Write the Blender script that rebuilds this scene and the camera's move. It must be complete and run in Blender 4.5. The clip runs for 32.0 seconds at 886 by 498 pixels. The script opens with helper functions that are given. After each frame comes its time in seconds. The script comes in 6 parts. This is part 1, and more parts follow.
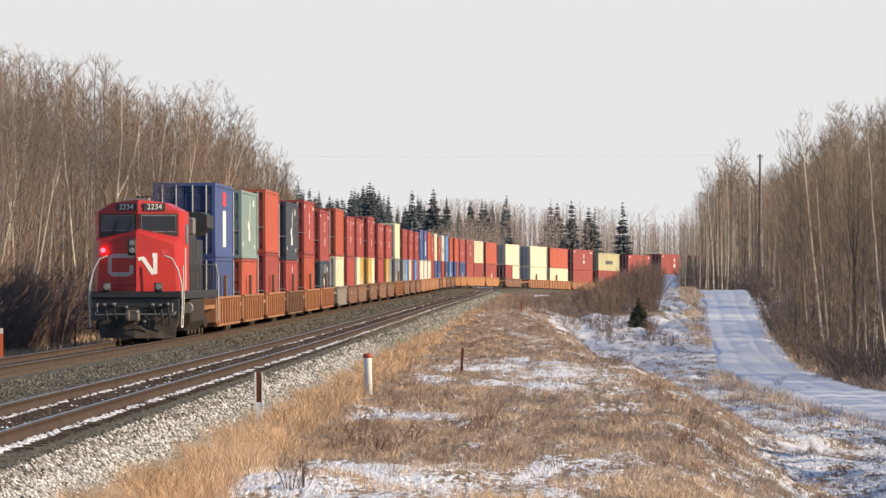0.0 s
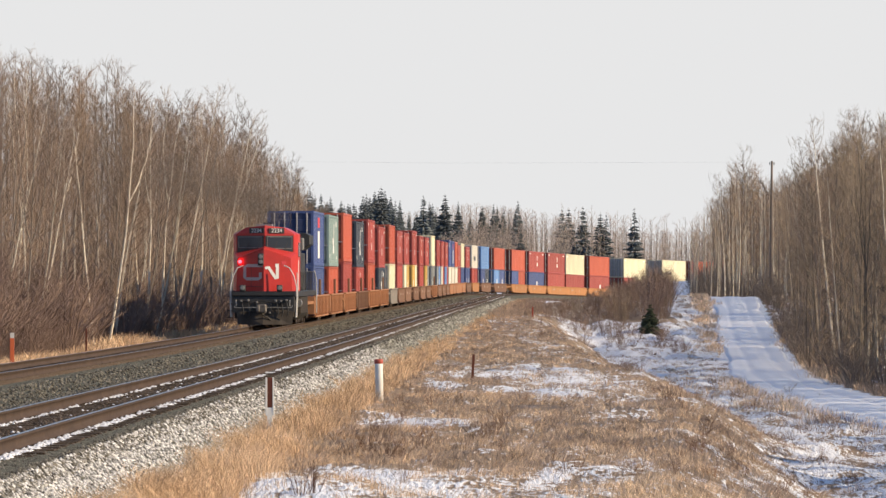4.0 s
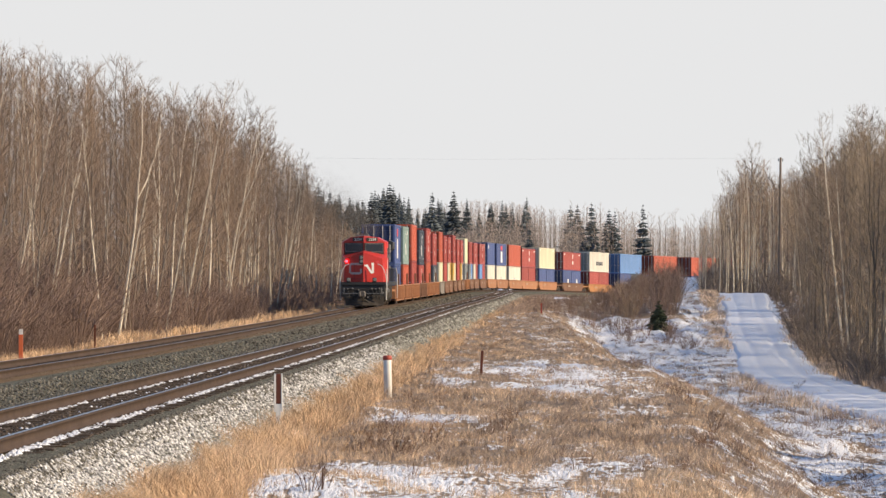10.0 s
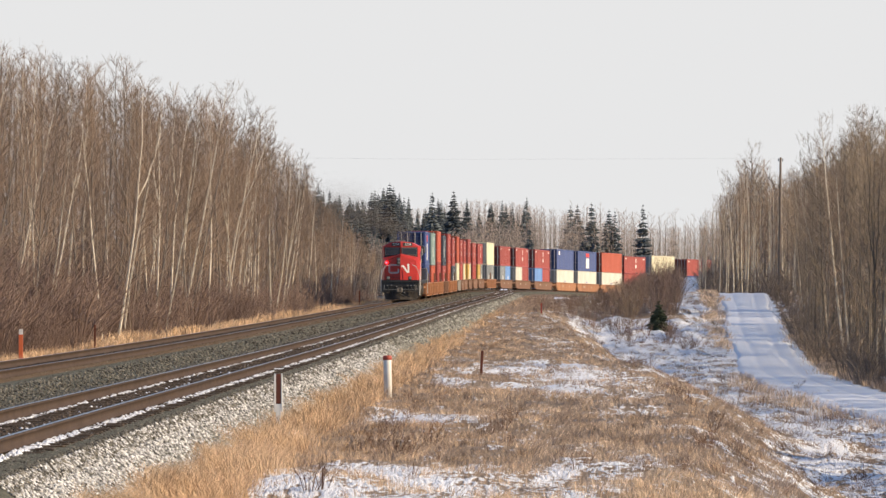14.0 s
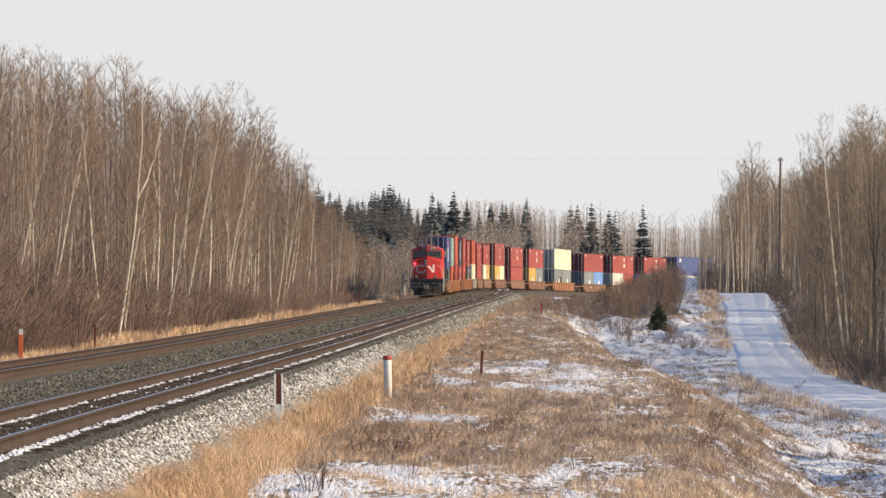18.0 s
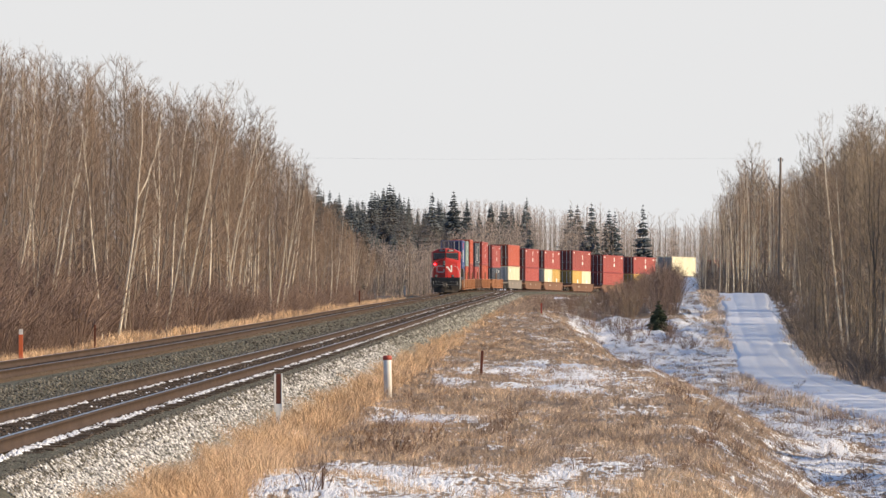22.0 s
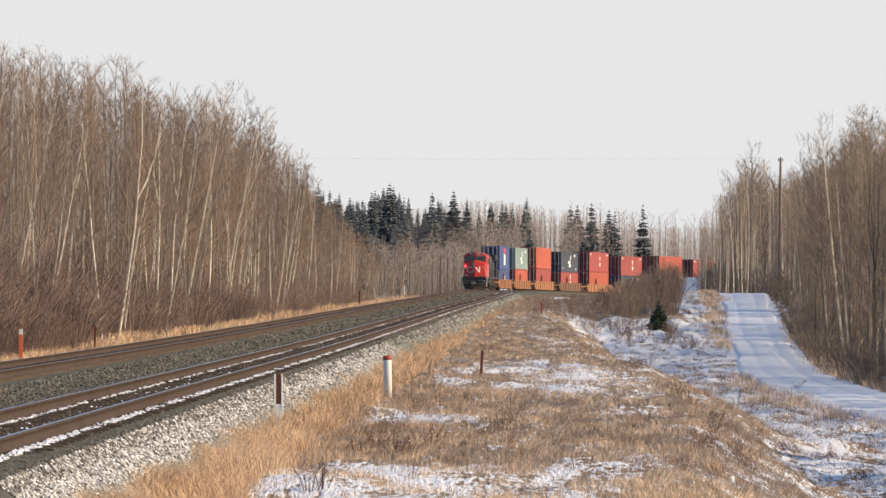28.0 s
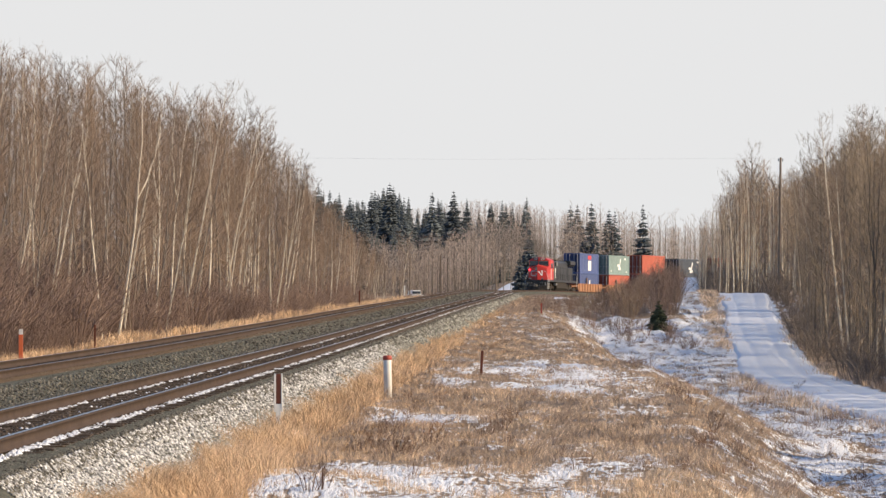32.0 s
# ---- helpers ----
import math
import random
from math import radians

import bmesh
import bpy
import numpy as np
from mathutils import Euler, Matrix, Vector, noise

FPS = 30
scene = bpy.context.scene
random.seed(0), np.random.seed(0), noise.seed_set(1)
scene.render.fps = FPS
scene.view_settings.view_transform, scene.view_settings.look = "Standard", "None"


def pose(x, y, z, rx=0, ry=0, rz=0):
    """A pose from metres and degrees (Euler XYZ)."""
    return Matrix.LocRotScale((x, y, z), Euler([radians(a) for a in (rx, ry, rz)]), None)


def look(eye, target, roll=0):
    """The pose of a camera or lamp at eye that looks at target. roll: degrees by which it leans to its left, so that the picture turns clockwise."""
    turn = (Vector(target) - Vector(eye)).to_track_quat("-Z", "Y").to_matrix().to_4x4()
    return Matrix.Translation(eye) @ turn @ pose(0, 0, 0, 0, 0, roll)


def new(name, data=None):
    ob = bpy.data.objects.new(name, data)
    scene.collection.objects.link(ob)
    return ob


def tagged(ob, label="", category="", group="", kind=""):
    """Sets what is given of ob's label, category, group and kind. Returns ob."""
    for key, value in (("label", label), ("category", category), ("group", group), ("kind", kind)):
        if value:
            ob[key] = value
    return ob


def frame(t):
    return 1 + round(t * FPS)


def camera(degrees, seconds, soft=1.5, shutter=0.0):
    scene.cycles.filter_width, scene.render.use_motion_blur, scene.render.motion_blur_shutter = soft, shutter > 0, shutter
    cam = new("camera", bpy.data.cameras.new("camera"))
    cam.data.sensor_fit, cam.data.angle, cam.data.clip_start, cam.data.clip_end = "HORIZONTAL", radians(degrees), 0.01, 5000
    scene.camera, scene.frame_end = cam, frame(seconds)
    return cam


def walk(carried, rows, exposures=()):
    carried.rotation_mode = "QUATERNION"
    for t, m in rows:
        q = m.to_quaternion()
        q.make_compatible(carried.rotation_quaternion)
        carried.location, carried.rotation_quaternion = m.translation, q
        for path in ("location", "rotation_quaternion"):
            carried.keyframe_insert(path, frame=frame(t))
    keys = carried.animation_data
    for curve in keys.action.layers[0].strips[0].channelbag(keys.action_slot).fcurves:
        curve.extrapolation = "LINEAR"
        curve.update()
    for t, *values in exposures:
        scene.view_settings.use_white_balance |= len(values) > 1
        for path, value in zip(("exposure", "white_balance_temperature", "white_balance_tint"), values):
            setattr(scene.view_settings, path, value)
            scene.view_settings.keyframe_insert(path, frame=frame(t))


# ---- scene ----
cam = camera(9.274, 32.0, soft=1.45)

EYE = Vector((0.0, 0.0, 2.13))


def aim(right, up, lean=0.0):
    """The camera's pose from degrees turned right, tilted up and leaning."""
    a, b = radians(right), radians(up)
    way = Vector((math.sin(a) * math.cos(b), math.cos(a) * math.cos(b), math.sin(b)))
    return look(EYE, EYE + way * 100, lean)


walk(cam, [
    (0.0, aim(0.2108, 0.2697, -0.178)), (0.1, aim(0.2612, 0.267, -0.155)), (0.2, aim(0.2980, 0.265, -0.13)),
    (0.3, aim(0.3390, 0.262, -0.11)), (0.5, aim(0.3674, 0.2596, -0.073)), (0.6, aim(0.3690, 0.263, -0.06)),
    (0.8, aim(0.3480, 0.277, -0.02)), (1.0, aim(0.2946, 0.2938, 0.0)), (1.5, aim(0.2204, 0.3213)),
    (2.0, aim(0.1765, 0.3482)), (2.5, aim(0.1758, 0.3534)), (3.0, aim(0.1501, 0.3381)), (3.5, aim(0.1221, 0.3392)),
    (4.5, aim(0.055, 0.316)), (5.5, aim(0.0016, 0.2935)), (6.0, aim(0.0, 0.2935)), (32.0, aim(0.0, 0.2935))],
    exposures=[(0.0, 0.35), (32.0, 0.35)])

# ---- light ----
SUN_ELEVATION, SUN_AZIMUTH = 26.0, 104.0   # degrees above the horizon, clockwise from the camera's axis
world = bpy.data.worlds.new("winter_sky")
scene.world = world
world.use_nodes = True
wn = world.node_tree.nodes
wl = world.node_tree.links
sky = wn.new("ShaderNodeTexSky")
sky.sky_type = "NISHITA"
sky.sun_disc = False
sky.sun_elevation = radians(SUN_ELEVATION)
sky.sun_rotation = radians(SUN_AZIMUTH)
sky.air_density, sky.dust_density, sky.ozone_density = 1.1, 0.1, 6.0
# pale winter haze that thickens towards the horizon all round
haze = wn.new("ShaderNodeMix")
haze.data_type = "RGBA"
haze.inputs["B"].default_value = (5.22, 5.22, 5.24, 1)
lift = wn.new("ShaderNodeTexCoord")
height = wn.new("ShaderNodeSeparateXYZ")
depth = wn.new("ShaderNodeMapRange")
depth.interpolation_type = "SMOOTHSTEP"
depth.inputs["From Min"].default_value = 0.055
depth.inputs["From Max"].default_value = 0.10
depth.inputs["To Min"].default_value = 1.0
depth.inputs["To Max"].default_value = 0.05
wl.new(lift.outputs["Generated"], height.inputs["Vector"])
wl.new(height.outputs["Z"], depth.inputs["Value"])
wl.new(depth.outputs["Result"], haze.inputs["Factor"])
wl.new(sky.outputs["Color"], haze.inputs["A"])
wl.new(haze.outputs["Result"], wn["Background"].inputs["Color"])
wn["Background"].inputs["Strength"].default_value = 0.12

sun = new("sun", bpy.data.lights.new("sun", "SUN"))
sun.data.energy = 5.0
sun.data.angle = radians(0.6)
sun.data.color = (1.0, 0.79, 0.53)
sa, se = radians(SUN_AZIMUTH), radians(SUN_ELEVATION)
sun.matrix_world = look((0, 0, 0), (-math.sin(sa) * math.cos(se), -math.cos(sa) * math.cos(se), -math.sin(se)))


# ---- materials ----
def surf(name, c1, c2, scale=6.0, rough=0.8, bump=0.0, metal=0.0, fine=60.0, vary="", spread=0.3, bump_scale=None, stretch=None, clear=0.0):
    """A surface of two colours mixed at two scales. vary: island or object."""
    m = bpy.data.materials.new(name)
    m.use_nodes = True
    n, l = m.node_tree.nodes, m.node_tree.links
    b = n["Principled BSDF"]
    b.inputs["Roughness"].default_value = rough
    b.inputs["Metallic"].default_value = metal
    if rough >= 0.75:
        b.inputs["Specular IOR Level"].default_value = 0.12
    b.inputs["Coat Weight"].default_value = clear
    co = n.new("ShaderNodeTexCoord")
    place = co.outputs["Object"]
    if stretch:
        mp = n.new("ShaderNodeMapping")
        mp.inputs["Scale"].default_value = stretch
        l.new(place, mp.inputs["Vector"])
        place = mp.outputs["Vector"]
    big = n.new("ShaderNodeTexNoise")
    big.inputs["Scale"].default_value = scale
    big.inputs["Detail"].default_value = 5
    small = n.new("ShaderNodeTexNoise")
    small.inputs["Scale"].default_value = fine
    small.inputs["Detail"].default_value = 3
    l.new(place, big.inputs["Vector"])
    l.new(place, small.inputs["Vector"])
    add = n.new("ShaderNodeMath")
    add.operation = "MULTIPLY_ADD"
    l.new(small.outputs["Fac"], add.inputs[0])
    add.inputs[1].default_value = 0.45
    l.new(big.outputs["Fac"], add.inputs[2])
    ramp = n.new("ShaderNodeMapRange")
    ramp.inputs["From Min"].default_value = 0.45
    ramp.inputs["From Max"].default_value = 0.95
    l.new(add.outputs[0], ramp.inputs["Value"])
    mix = n.new("ShaderNodeMix")
    mix.data_type = "RGBA"
    mix.inputs["A"].default_value = (*c1, 1)
    mix.inputs["B"].default_value = (*c2, 1)
    l.new(ramp.outputs["Result"], mix.inputs["Factor"])
    last = mix.outputs["Result"]
    if vary:
        if vary == "island":
            rnd = n.new("ShaderNodeNewGeometry").outputs["Random Per Island"]
        else:
            rnd = n.new("ShaderNodeObjectInfo").outputs["Random"]
        rg = n.new("ShaderNodeMapRange")
        rg.inputs["To Min"].default_value = 1 - spread
        rg.inputs["To Max"].default_value = 1 + spread
        l.new(rnd, rg.inputs["Value"])
        hsv = n.new("ShaderNodeHueSaturation")
        l.new(last, hsv.inputs["Color"])
        l.new(rg.outputs["Result"], hsv.inputs["Value"])
        last = hsv.outputs["Color"]
    l.new(last, b.inputs["Base Color"])
    if bump:
        bp = n.new("ShaderNodeBump")
        bp.inputs["Strength"].default_value = 1.0
        bp.inputs["Distance"].default_value = bump
        l.new(small.outputs["Fac"], bp.inputs["Height"])
        l.new(bp.outputs["Normal"], b.inputs["Normal"])
    return m


def glow(name, colour, strength):
    m = bpy.data.materials.new(name)
    m.use_nodes = True
    b = m.node_tree.nodes["Principled BSDF"]
    b.inputs["Base Color"].default_value = (*colour, 1)
    b.inputs["Emission Color"].default_value = (*colour, 1)
    b.inputs["Emission Strength"].default_value = strength
    return m


BARK = surf("aspen_bark", (0.76, 0.70, 0.57), (0.44, 0.37, 0.29), 1.2, 0.85, 0.01, vary="object", spread=0.25, fine=9)
BARK_GREY = surf("poplar_bark", (0.24, 0.21, 0.175), (0.13, 0.11, 0.09), 1.2, 0.9, 0.01, vary="object", spread=0.35, fine=9)
# the same aspen bark with the shade of the wood painted in
BARK_SHADED = surf("shaded_aspen_bark", (0.30, 0.26, 0.215), (0.17, 0.14, 0.115), 1.2, 0.9, 0.01, vary="island", spread=0.4, fine=9)
# far twigs, paled in their base colour to stand in for haze
TWIG_HAZED = surf("haze_paled_bare_twigs", (0.35, 0.285, 0.245), (0.44, 0.365, 0.32), 0.4, 0.85)
TWIG = surf("bare_twigs", (0.225, 0.162, 0.116), (0.325, 0.238, 0.175), 0.6, 0.85, vary="object", spread=0.25)
# twigs of the roadside wood, the wood's own shade mixed into their colour
TWIG_SHADED = surf("shade_toned_bare_twigs", (0.145, 0.118, 0.10), (0.225, 0.185, 0.155), 0.6, 0.85, vary="object", spread=0.25)
TWIG_WARM = surf("tawny_bare_twigs", (0.20, 0.155, 0.115), (0.30, 0.24, 0.175), 0.6, 0.85, vary="object", spread=0.25)
TWIG_RED = surf("red_willow_twigs", (0.155, 0.106, 0.086), (0.245, 0.178, 0.144), 0.8, 0.85, vary="object", spread=0.3)
# distance haze is tinted into these needles, blue-grey and lifted
NEEDLE_HAZED = surf("haze_tinted_spruce_needles", (0.095, 0.11, 0.115), (0.125, 0.14, 0.145), 2.0, 0.9, vary="object", spread=0.25)
SPRUCE_BARK = surf("spruce_bark", (0.10, 0.08, 0.06), (0.16, 0.13, 0.10), 3.0, 0.9, 0.01)
STRAW = surf("dry_grass", (0.52, 0.34, 0.20), (0.71, 0.51, 0.33), 0.35, 0.75, vary="island", spread=0.5)
STRAW_PALE = surf("weathered_grass", (0.45, 0.315, 0.215), (0.74, 0.575, 0.41), 0.35, 0.8, vary="island", spread=0.7)
STRAW_DULL = surf("dry_weeds", (0.25, 0.185, 0.145), (0.40, 0.31, 0.245), 0.3, 0.85, vary="island", spread=0.4)
STEM_RED = surf("dead_weed_stems", (0.12, 0.062, 0.04), (0.20, 0.11, 0.07), 2.0, 0.85, vary="object", spread=0.3)
RAIL = surf("weathered_rail_steel", (0.05, 0.035, 0.027), (0.088, 0.061, 0.045), 1.5, 0.8, 0.002, 0.0)
RAIL_TOP = surf("polished_rail_head", (0.36, 0.33, 0.31), (0.48, 0.45, 0.42), 3.0, 0.3, 0.0, 0.9)
TIE = surf("creosoted_tie_wood", (0.05, 0.036, 0.026), (0.10, 0.075, 0.055), 3.0, 0.9, 0.01, vary="object", spread=0.3)
GRAVEL_OLD = surf("grey_green_ballast", (0.04, 0.042, 0.033), (0.17, 0.165, 0.13), 5.0, 0.95, 0.05, fine=26.0)
STONE = surf("ballast_stone", (0.065, 0.06, 0.05), (0.18, 0.168, 0.14), 4.0, 0.9, vary="island", spread=0.75)
STONE_DIRTY = surf("oily_crib_stone", (0.045, 0.035, 0.028), (0.12, 0.095, 0.075), 4.0, 0.9, vary="island", spread=0.6)
STONE_PALE = surf("pale_ballast_stone", (0.25, 0.247, 0.24), (0.56, 0.555, 0.545), 4.0, 0.9, vary="island", spread=0.9)
STONE_GREY = surf("grey_shoulder_stone", (0.14, 0.138, 0.12), (0.36, 0.355, 0.32), 4.0, 0.9, vary="island", spread=0.8)
SNOW = surf("old_snow", (0.80, 0.82, 0.86), (0.70, 0.72, 0.76), 1.3, 0.6, 0.02, fine=14.0)
POLE_WOOD = surf("weathered_pole_wood", (0.17, 0.13, 0.10), (0.25, 0.20, 0.16), 3.0, 0.9)
POST_WHITE = surf("scuffed_white_plastic", (0.80, 0.79, 0.76), (0.66, 0.64, 0.60), 4.0, 0.55)
POST_RED = surf("faded_red_cap", (0.42, 0.07, 0.04), (0.32, 0.06, 0.04), 6.0, 0.6)
POST_ORANGE = surf("orange_marker", (0.72, 0.16, 0.05), (0.58, 0.13, 0.05), 6.0, 0.55)
RUST = surf("rusted_marker_steel", (0.17, 0.055, 0.035), (0.10, 0.04, 0.03), 8.0, 0.8)
CABLE = surf("overhead_cable", (0.4, 0.4, 0.4), (0.5, 0.5, 0.5), 3.0, 0.6)


# ---- mesh tools ----
class Shape:
    """Collects points and faces of one mesh, with a material index per face."""

    def __init__(self):
        self.v, self.f, self.k = [], [], []

    def add(self, points, faces, k=0):
        o = len(self.v)
        self.v += [tuple(p) for p in points]
        for q in faces:
            self.f.append(tuple(o + i for i in q))
            self.k.append(k)

    def tube(self, points, radii, sides=5, k=0, cap=False):
        pts = [Vector(p) for p in points]
        ring = []
        side = None
        for i, p in enumerate(pts):
            d = (pts[min(i + 1, len(pts) - 1)] - pts[max(i - 1, 0)]).normalized()
            if side is None:
                side = d.orthogonal().normalized()
            side = (side - d * side.dot(d)).normalized()
            up = d.cross(side)
            r = radii[i] if hasattr(radii, "__len__") else radii
            for j in range(sides):
                a = 2 * math.pi * j / sides
                ring.append(p + side * (r * math.cos(a)) + up * (r * math.sin(a)))
        faces = []
        for i in range(len(pts) - 1):
            for j in range(sides):
                j2 = (j + 1) % sides
                faces.append((i * sides + j, i * sides + j2, (i + 1) * sides + j2, (i + 1) * sides + j))
        if cap:
            faces.append(tuple(range(sides))[::-1])
            faces.append(tuple((len(pts) - 1) * sides + j for j in range(sides)))
        self.add(ring, faces, k)

    def spike(self, a, b, r):
        """A three-sided twig that runs out to a point."""
        d = (b - a).normalized()
        u = d.orthogonal().normalized()
        w = d.cross(u)
        self.add([a + u * r, a - u * (r * 0.5) + w * (r * 0.87), a - u * (r * 0.5) - w * (r * 0.87), b], [(0, 1, 3), (1, 2, 3), (2, 0, 3)])

    def box(self, x0, x1, y0, y1, z0, z1, k=0, c=0.0):
        """A box; c chamfers its edges along z and y."""
        if c <= 0:
            p = [(x, y, z) for z in (z0, z1) for y in (y0, y1) for x in (x0, x1)]
            self.add(p, [(0, 2, 3, 1), (4, 5, 7, 6), (0, 1, 5, 4), (2, 6, 7, 3), (0, 4, 6, 2), (1, 3, 7, 5)], k)
            return
        prof = [(x0 + c, z0), (x1 - c, z0), (x1, z0 + c), (x1, z1 - c), (x1 - c, z1), (x0 + c, z1), (x0, z1 - c), (x0, z0 + c)]
        self.prism([(x, z) for x, z in prof], y0, y1, k, c)

    def prism(self, prof, y0, y1, k=0, c=0.0):
        """A closed outline in x and z, run from y0 to y1, with ends drawn in by c."""
        n = len(prof)
        cx = sum(p[0] for p in prof) / n
        cz = sum(p[1] for p in prof) / n

        def ring(y, s):
            return [(cx + (x - cx) * s, y, cz + (z - cz) * s) for x, z in prof]
        if c > 0:
            w = max(abs(p[0] - cx) for p in prof) + 1e-6
            s = max(0.2, 1 - c / w)
            rings = [ring(y0, s), ring(y0 + c, 1), ring(y1 - c, 1), ring(y1, s)]
        else:
            rings = [ring(y0, 1), ring(y1, 1)]
        pts = [p for r in rings for p in r]
        faces = []
        for i in range(len(rings) - 1):
            for j in range(n):
                j2 = (j + 1) % n
                faces.append((i * n + j, i * n + j2, (i + 1) * n + j2, (i + 1) * n + j))
        faces.append(tuple(range(n))[::-1])
        faces.append(tuple((len(rings) - 1) * n + j for j in range(n)))
        self.add(pts, faces, k)

    def disc_x(self, x0, x1, y, z, r, sides=20, k=0, hub=0.0):
        """A wheel-like lathe about the x axis."""
        prof = [(x0, 0.0), (x0, r * 0.82), (x0 + (x1 - x0) * 0.3, r * 0.86), (x0 + (x1 - x0) * 0.35, r), (x1, r * 0.97), (x1, 0.0)]
        pts, faces = [], []
        for a in range(sides):
            t = 2 * math.pi * a / sides
            for px, pr in prof:
                pts.append((px, y + pr * math.cos(t), z + pr * math.sin(t)))
        n = len(prof)
        for a in range(sides):
            b = (a + 1) % sides
            for i in range(n - 1):
                faces.append((a * n + i, b * n + i, b * n + i + 1, a * n + i + 1))
        self.add(pts, faces, k)

    def lathe(self, prof, cx, cy, sides=12, k=0):
        """A lathe about the vertical through cx, cy; prof holds radius and z."""
        pts, faces, n = [], [], len(prof)
        for a in range(sides):
            t = 2 * math.pi * a / sides
            pts += [(cx + r * math.cos(t), cy + r * math.sin(t), z) for r, z in prof]
        for a in range(sides):
            b = (a + 1) % sides
            for i in range(n - 1):
                faces.append((a * n + i, b * n + i, b * n + i + 1, a * n + i + 1))
        self.add(pts, faces, k)

    def mesh(self, name, *mats, smooth=False):
        me = bpy.data.meshes.new(name)
        me.from_pydata(self.v, [], self.f)
        for m in mats:
            me.materials.append(m)
        if len(mats) > 1:
            me.polygons.foreach_set("material_index", self.k)
        if smooth:
            me.polygons.foreach_set("use_smooth", [True] * len(me.polygons))
        me.update()
        return me


def part(name, data, parent, label="", m=None):
    """One mesh object under a thing or a part."""
    ob = new(name, data)
    ob.parent = parent
    if m is not None:
        ob.matrix_basis = m
    if label:
        ob["label"] = label
    return ob


def thing(name, label, category, group="", kind="", data=None):
    return tagged(new(name, data), label, category, group, kind)


def array_mesh(name, verts, quads, mat, tris=None, smooth=False):
    """A mesh straight from arrays of quads (and triangles)."""
    me = bpy.data.meshes.new(name)
    q = np.asarray(quads, dtype=np.int32).reshape(-1, 4)
    t = np.zeros((0, 3), np.int32) if tris is None else np.asarray(tris, dtype=np.int32).reshape(-1, 3)
    me.vertices.add(len(verts))
    me.vertices.foreach_set("co", np.asarray(verts, dtype=np.float32).ravel())
    me.loops.add(q.size + t.size)
    me.loops.foreach_set("vertex_index", np.concatenate([q.ravel(), t.ravel()]))
    me.polygons.add(len(q) + len(t))
    starts = np.concatenate([np.arange(len(q)) * 4, len(q) * 4 + np.arange(len(t)) * 3])
    me.polygons.foreach_set("loop_start", starts.astype(np.int32))
    if smooth:
        me.polygons.foreach_set("use_smooth", np.ones(len(q) + len(t), dtype=bool))
    me.materials.append(mat)
    me.update(calc_edges=True)
    return me


# ---- the line of the railway ----
STEP = 2.0
LINE_S = np.arange(-150, 1700, STEP)
BEND = np.interp(LINE_S, [0, 200, 350, 450, 530, 600, 670, 760, 900, 980], np.array([0.67, 0.27, 0.21, -0.28, -0.22, 2.34, 18.95, 18.33, 18.66, 0.0]) * 1e-4)
BEND[LINE_S < 0] = 0
_i0 = int(150 / STEP)
_h = np.concatenate([[0], np.cumsum(BEND[:-1] * STEP)])
HEADING = 0.01369 + _h - _h[_i0]
_x = np.concatenate([[0], np.cumsum(np.sin(HEADING[:-1]) * STEP)])
_y = np.concatenate([[0], np.cumsum(np.cos(HEADING[:-1]) * STEP)])
LINE_X = -6.688 + _x - _x[_i0]
LINE_Y = 50.0 + _y - _y[_i0]
_z = np.interp(LINE_S, [0, 60, 130, 220, 340, 480, 600, 660, 720, 780, 860, 960], [0.127, -0.009, -0.131, -0.079, 0.115, 0.290, 0.46, 0.50, 0.12, -0.75, -1.35, -1.50])
LINE_Z = np.convolve(np.pad(_z, 20, mode="edge"), np.ones(41) / 41, "valid")
SPACING = 5.53      # between the two tracks' centre lines; the train runs on the far one


def on_line(s, side=0.0, up=0.0):
    """A place by the way along the near track, the offset to its right and the height over the rail heads."""
    h = np.interp(s, LINE_S, HEADING)
    return (np.interp(s, LINE_S, LINE_X) + side * np.cos(h), np.interp(s, LINE_S, LINE_Y) - side * np.sin(h), np.interp(s, LINE_S, LINE_Z) + up)


def line_pose(s, side, half):
    """The pose of a car that stands with its bogies half before and behind s."""
    a = np.array(on_line(s - half, side))
    b = np.array(on_line(s + half, side))
    mid = (a + b) / 2
    d = b - a
    return pose(mid[0], mid[1], mid[2], math.degrees(math.atan2(d[2], math.hypot(d[0], d[1]))), 0, -math.degrees(math.atan2(d[0], d[1])))


# ---- the lie of the land ----
def line_x(y):
    return np.interp(y, LINE_Y, LINE_X)


def line_z(y):
    return np.interp(y, LINE_Y, LINE_Z)


def road_x(y):
    return np.interp(y, [-200, 140, 200, 240, 290, 560, 690, 760, 900], [20.5, 17.2, 16.5, 16.8, 18.7, 30.4, 31.5, 31.0, 30.0])


def road_z(y):
    return np.interp(y, [-200, 100, 160, 230, 280, 330, 380, 430, 490, 530, 550, 580, 620, 655, 690, 715, 760, 800, 2000],
                    [-2.0, -2.4, -2.6, -2.85, -3.3, -3.6, -3.4, -2.74, -0.95, 0.35, 0.5, 0.2, -0.3, 0.8, 2.05, 1.9, 0.0, -0.6, -0.6])


def ramp01(v, a, b):
    t = np.clip((v - a) / (b - a), 0, 1)
    return t * t * (3 - 2 * t)


def waves(x, y, k):
    """A cheap rolling unevenness, the same at every build."""
    return (np.sin(x * 1.7 * k + 0.3) * np.cos(y * 0.43 * k + 1.1) + 0.6 * np.sin(x * 3.1 * k + y * 0.9 * k) + 0.45 * np.sin(y * 1.13 * k - x * 2.3 * k + 2.0)) / 2


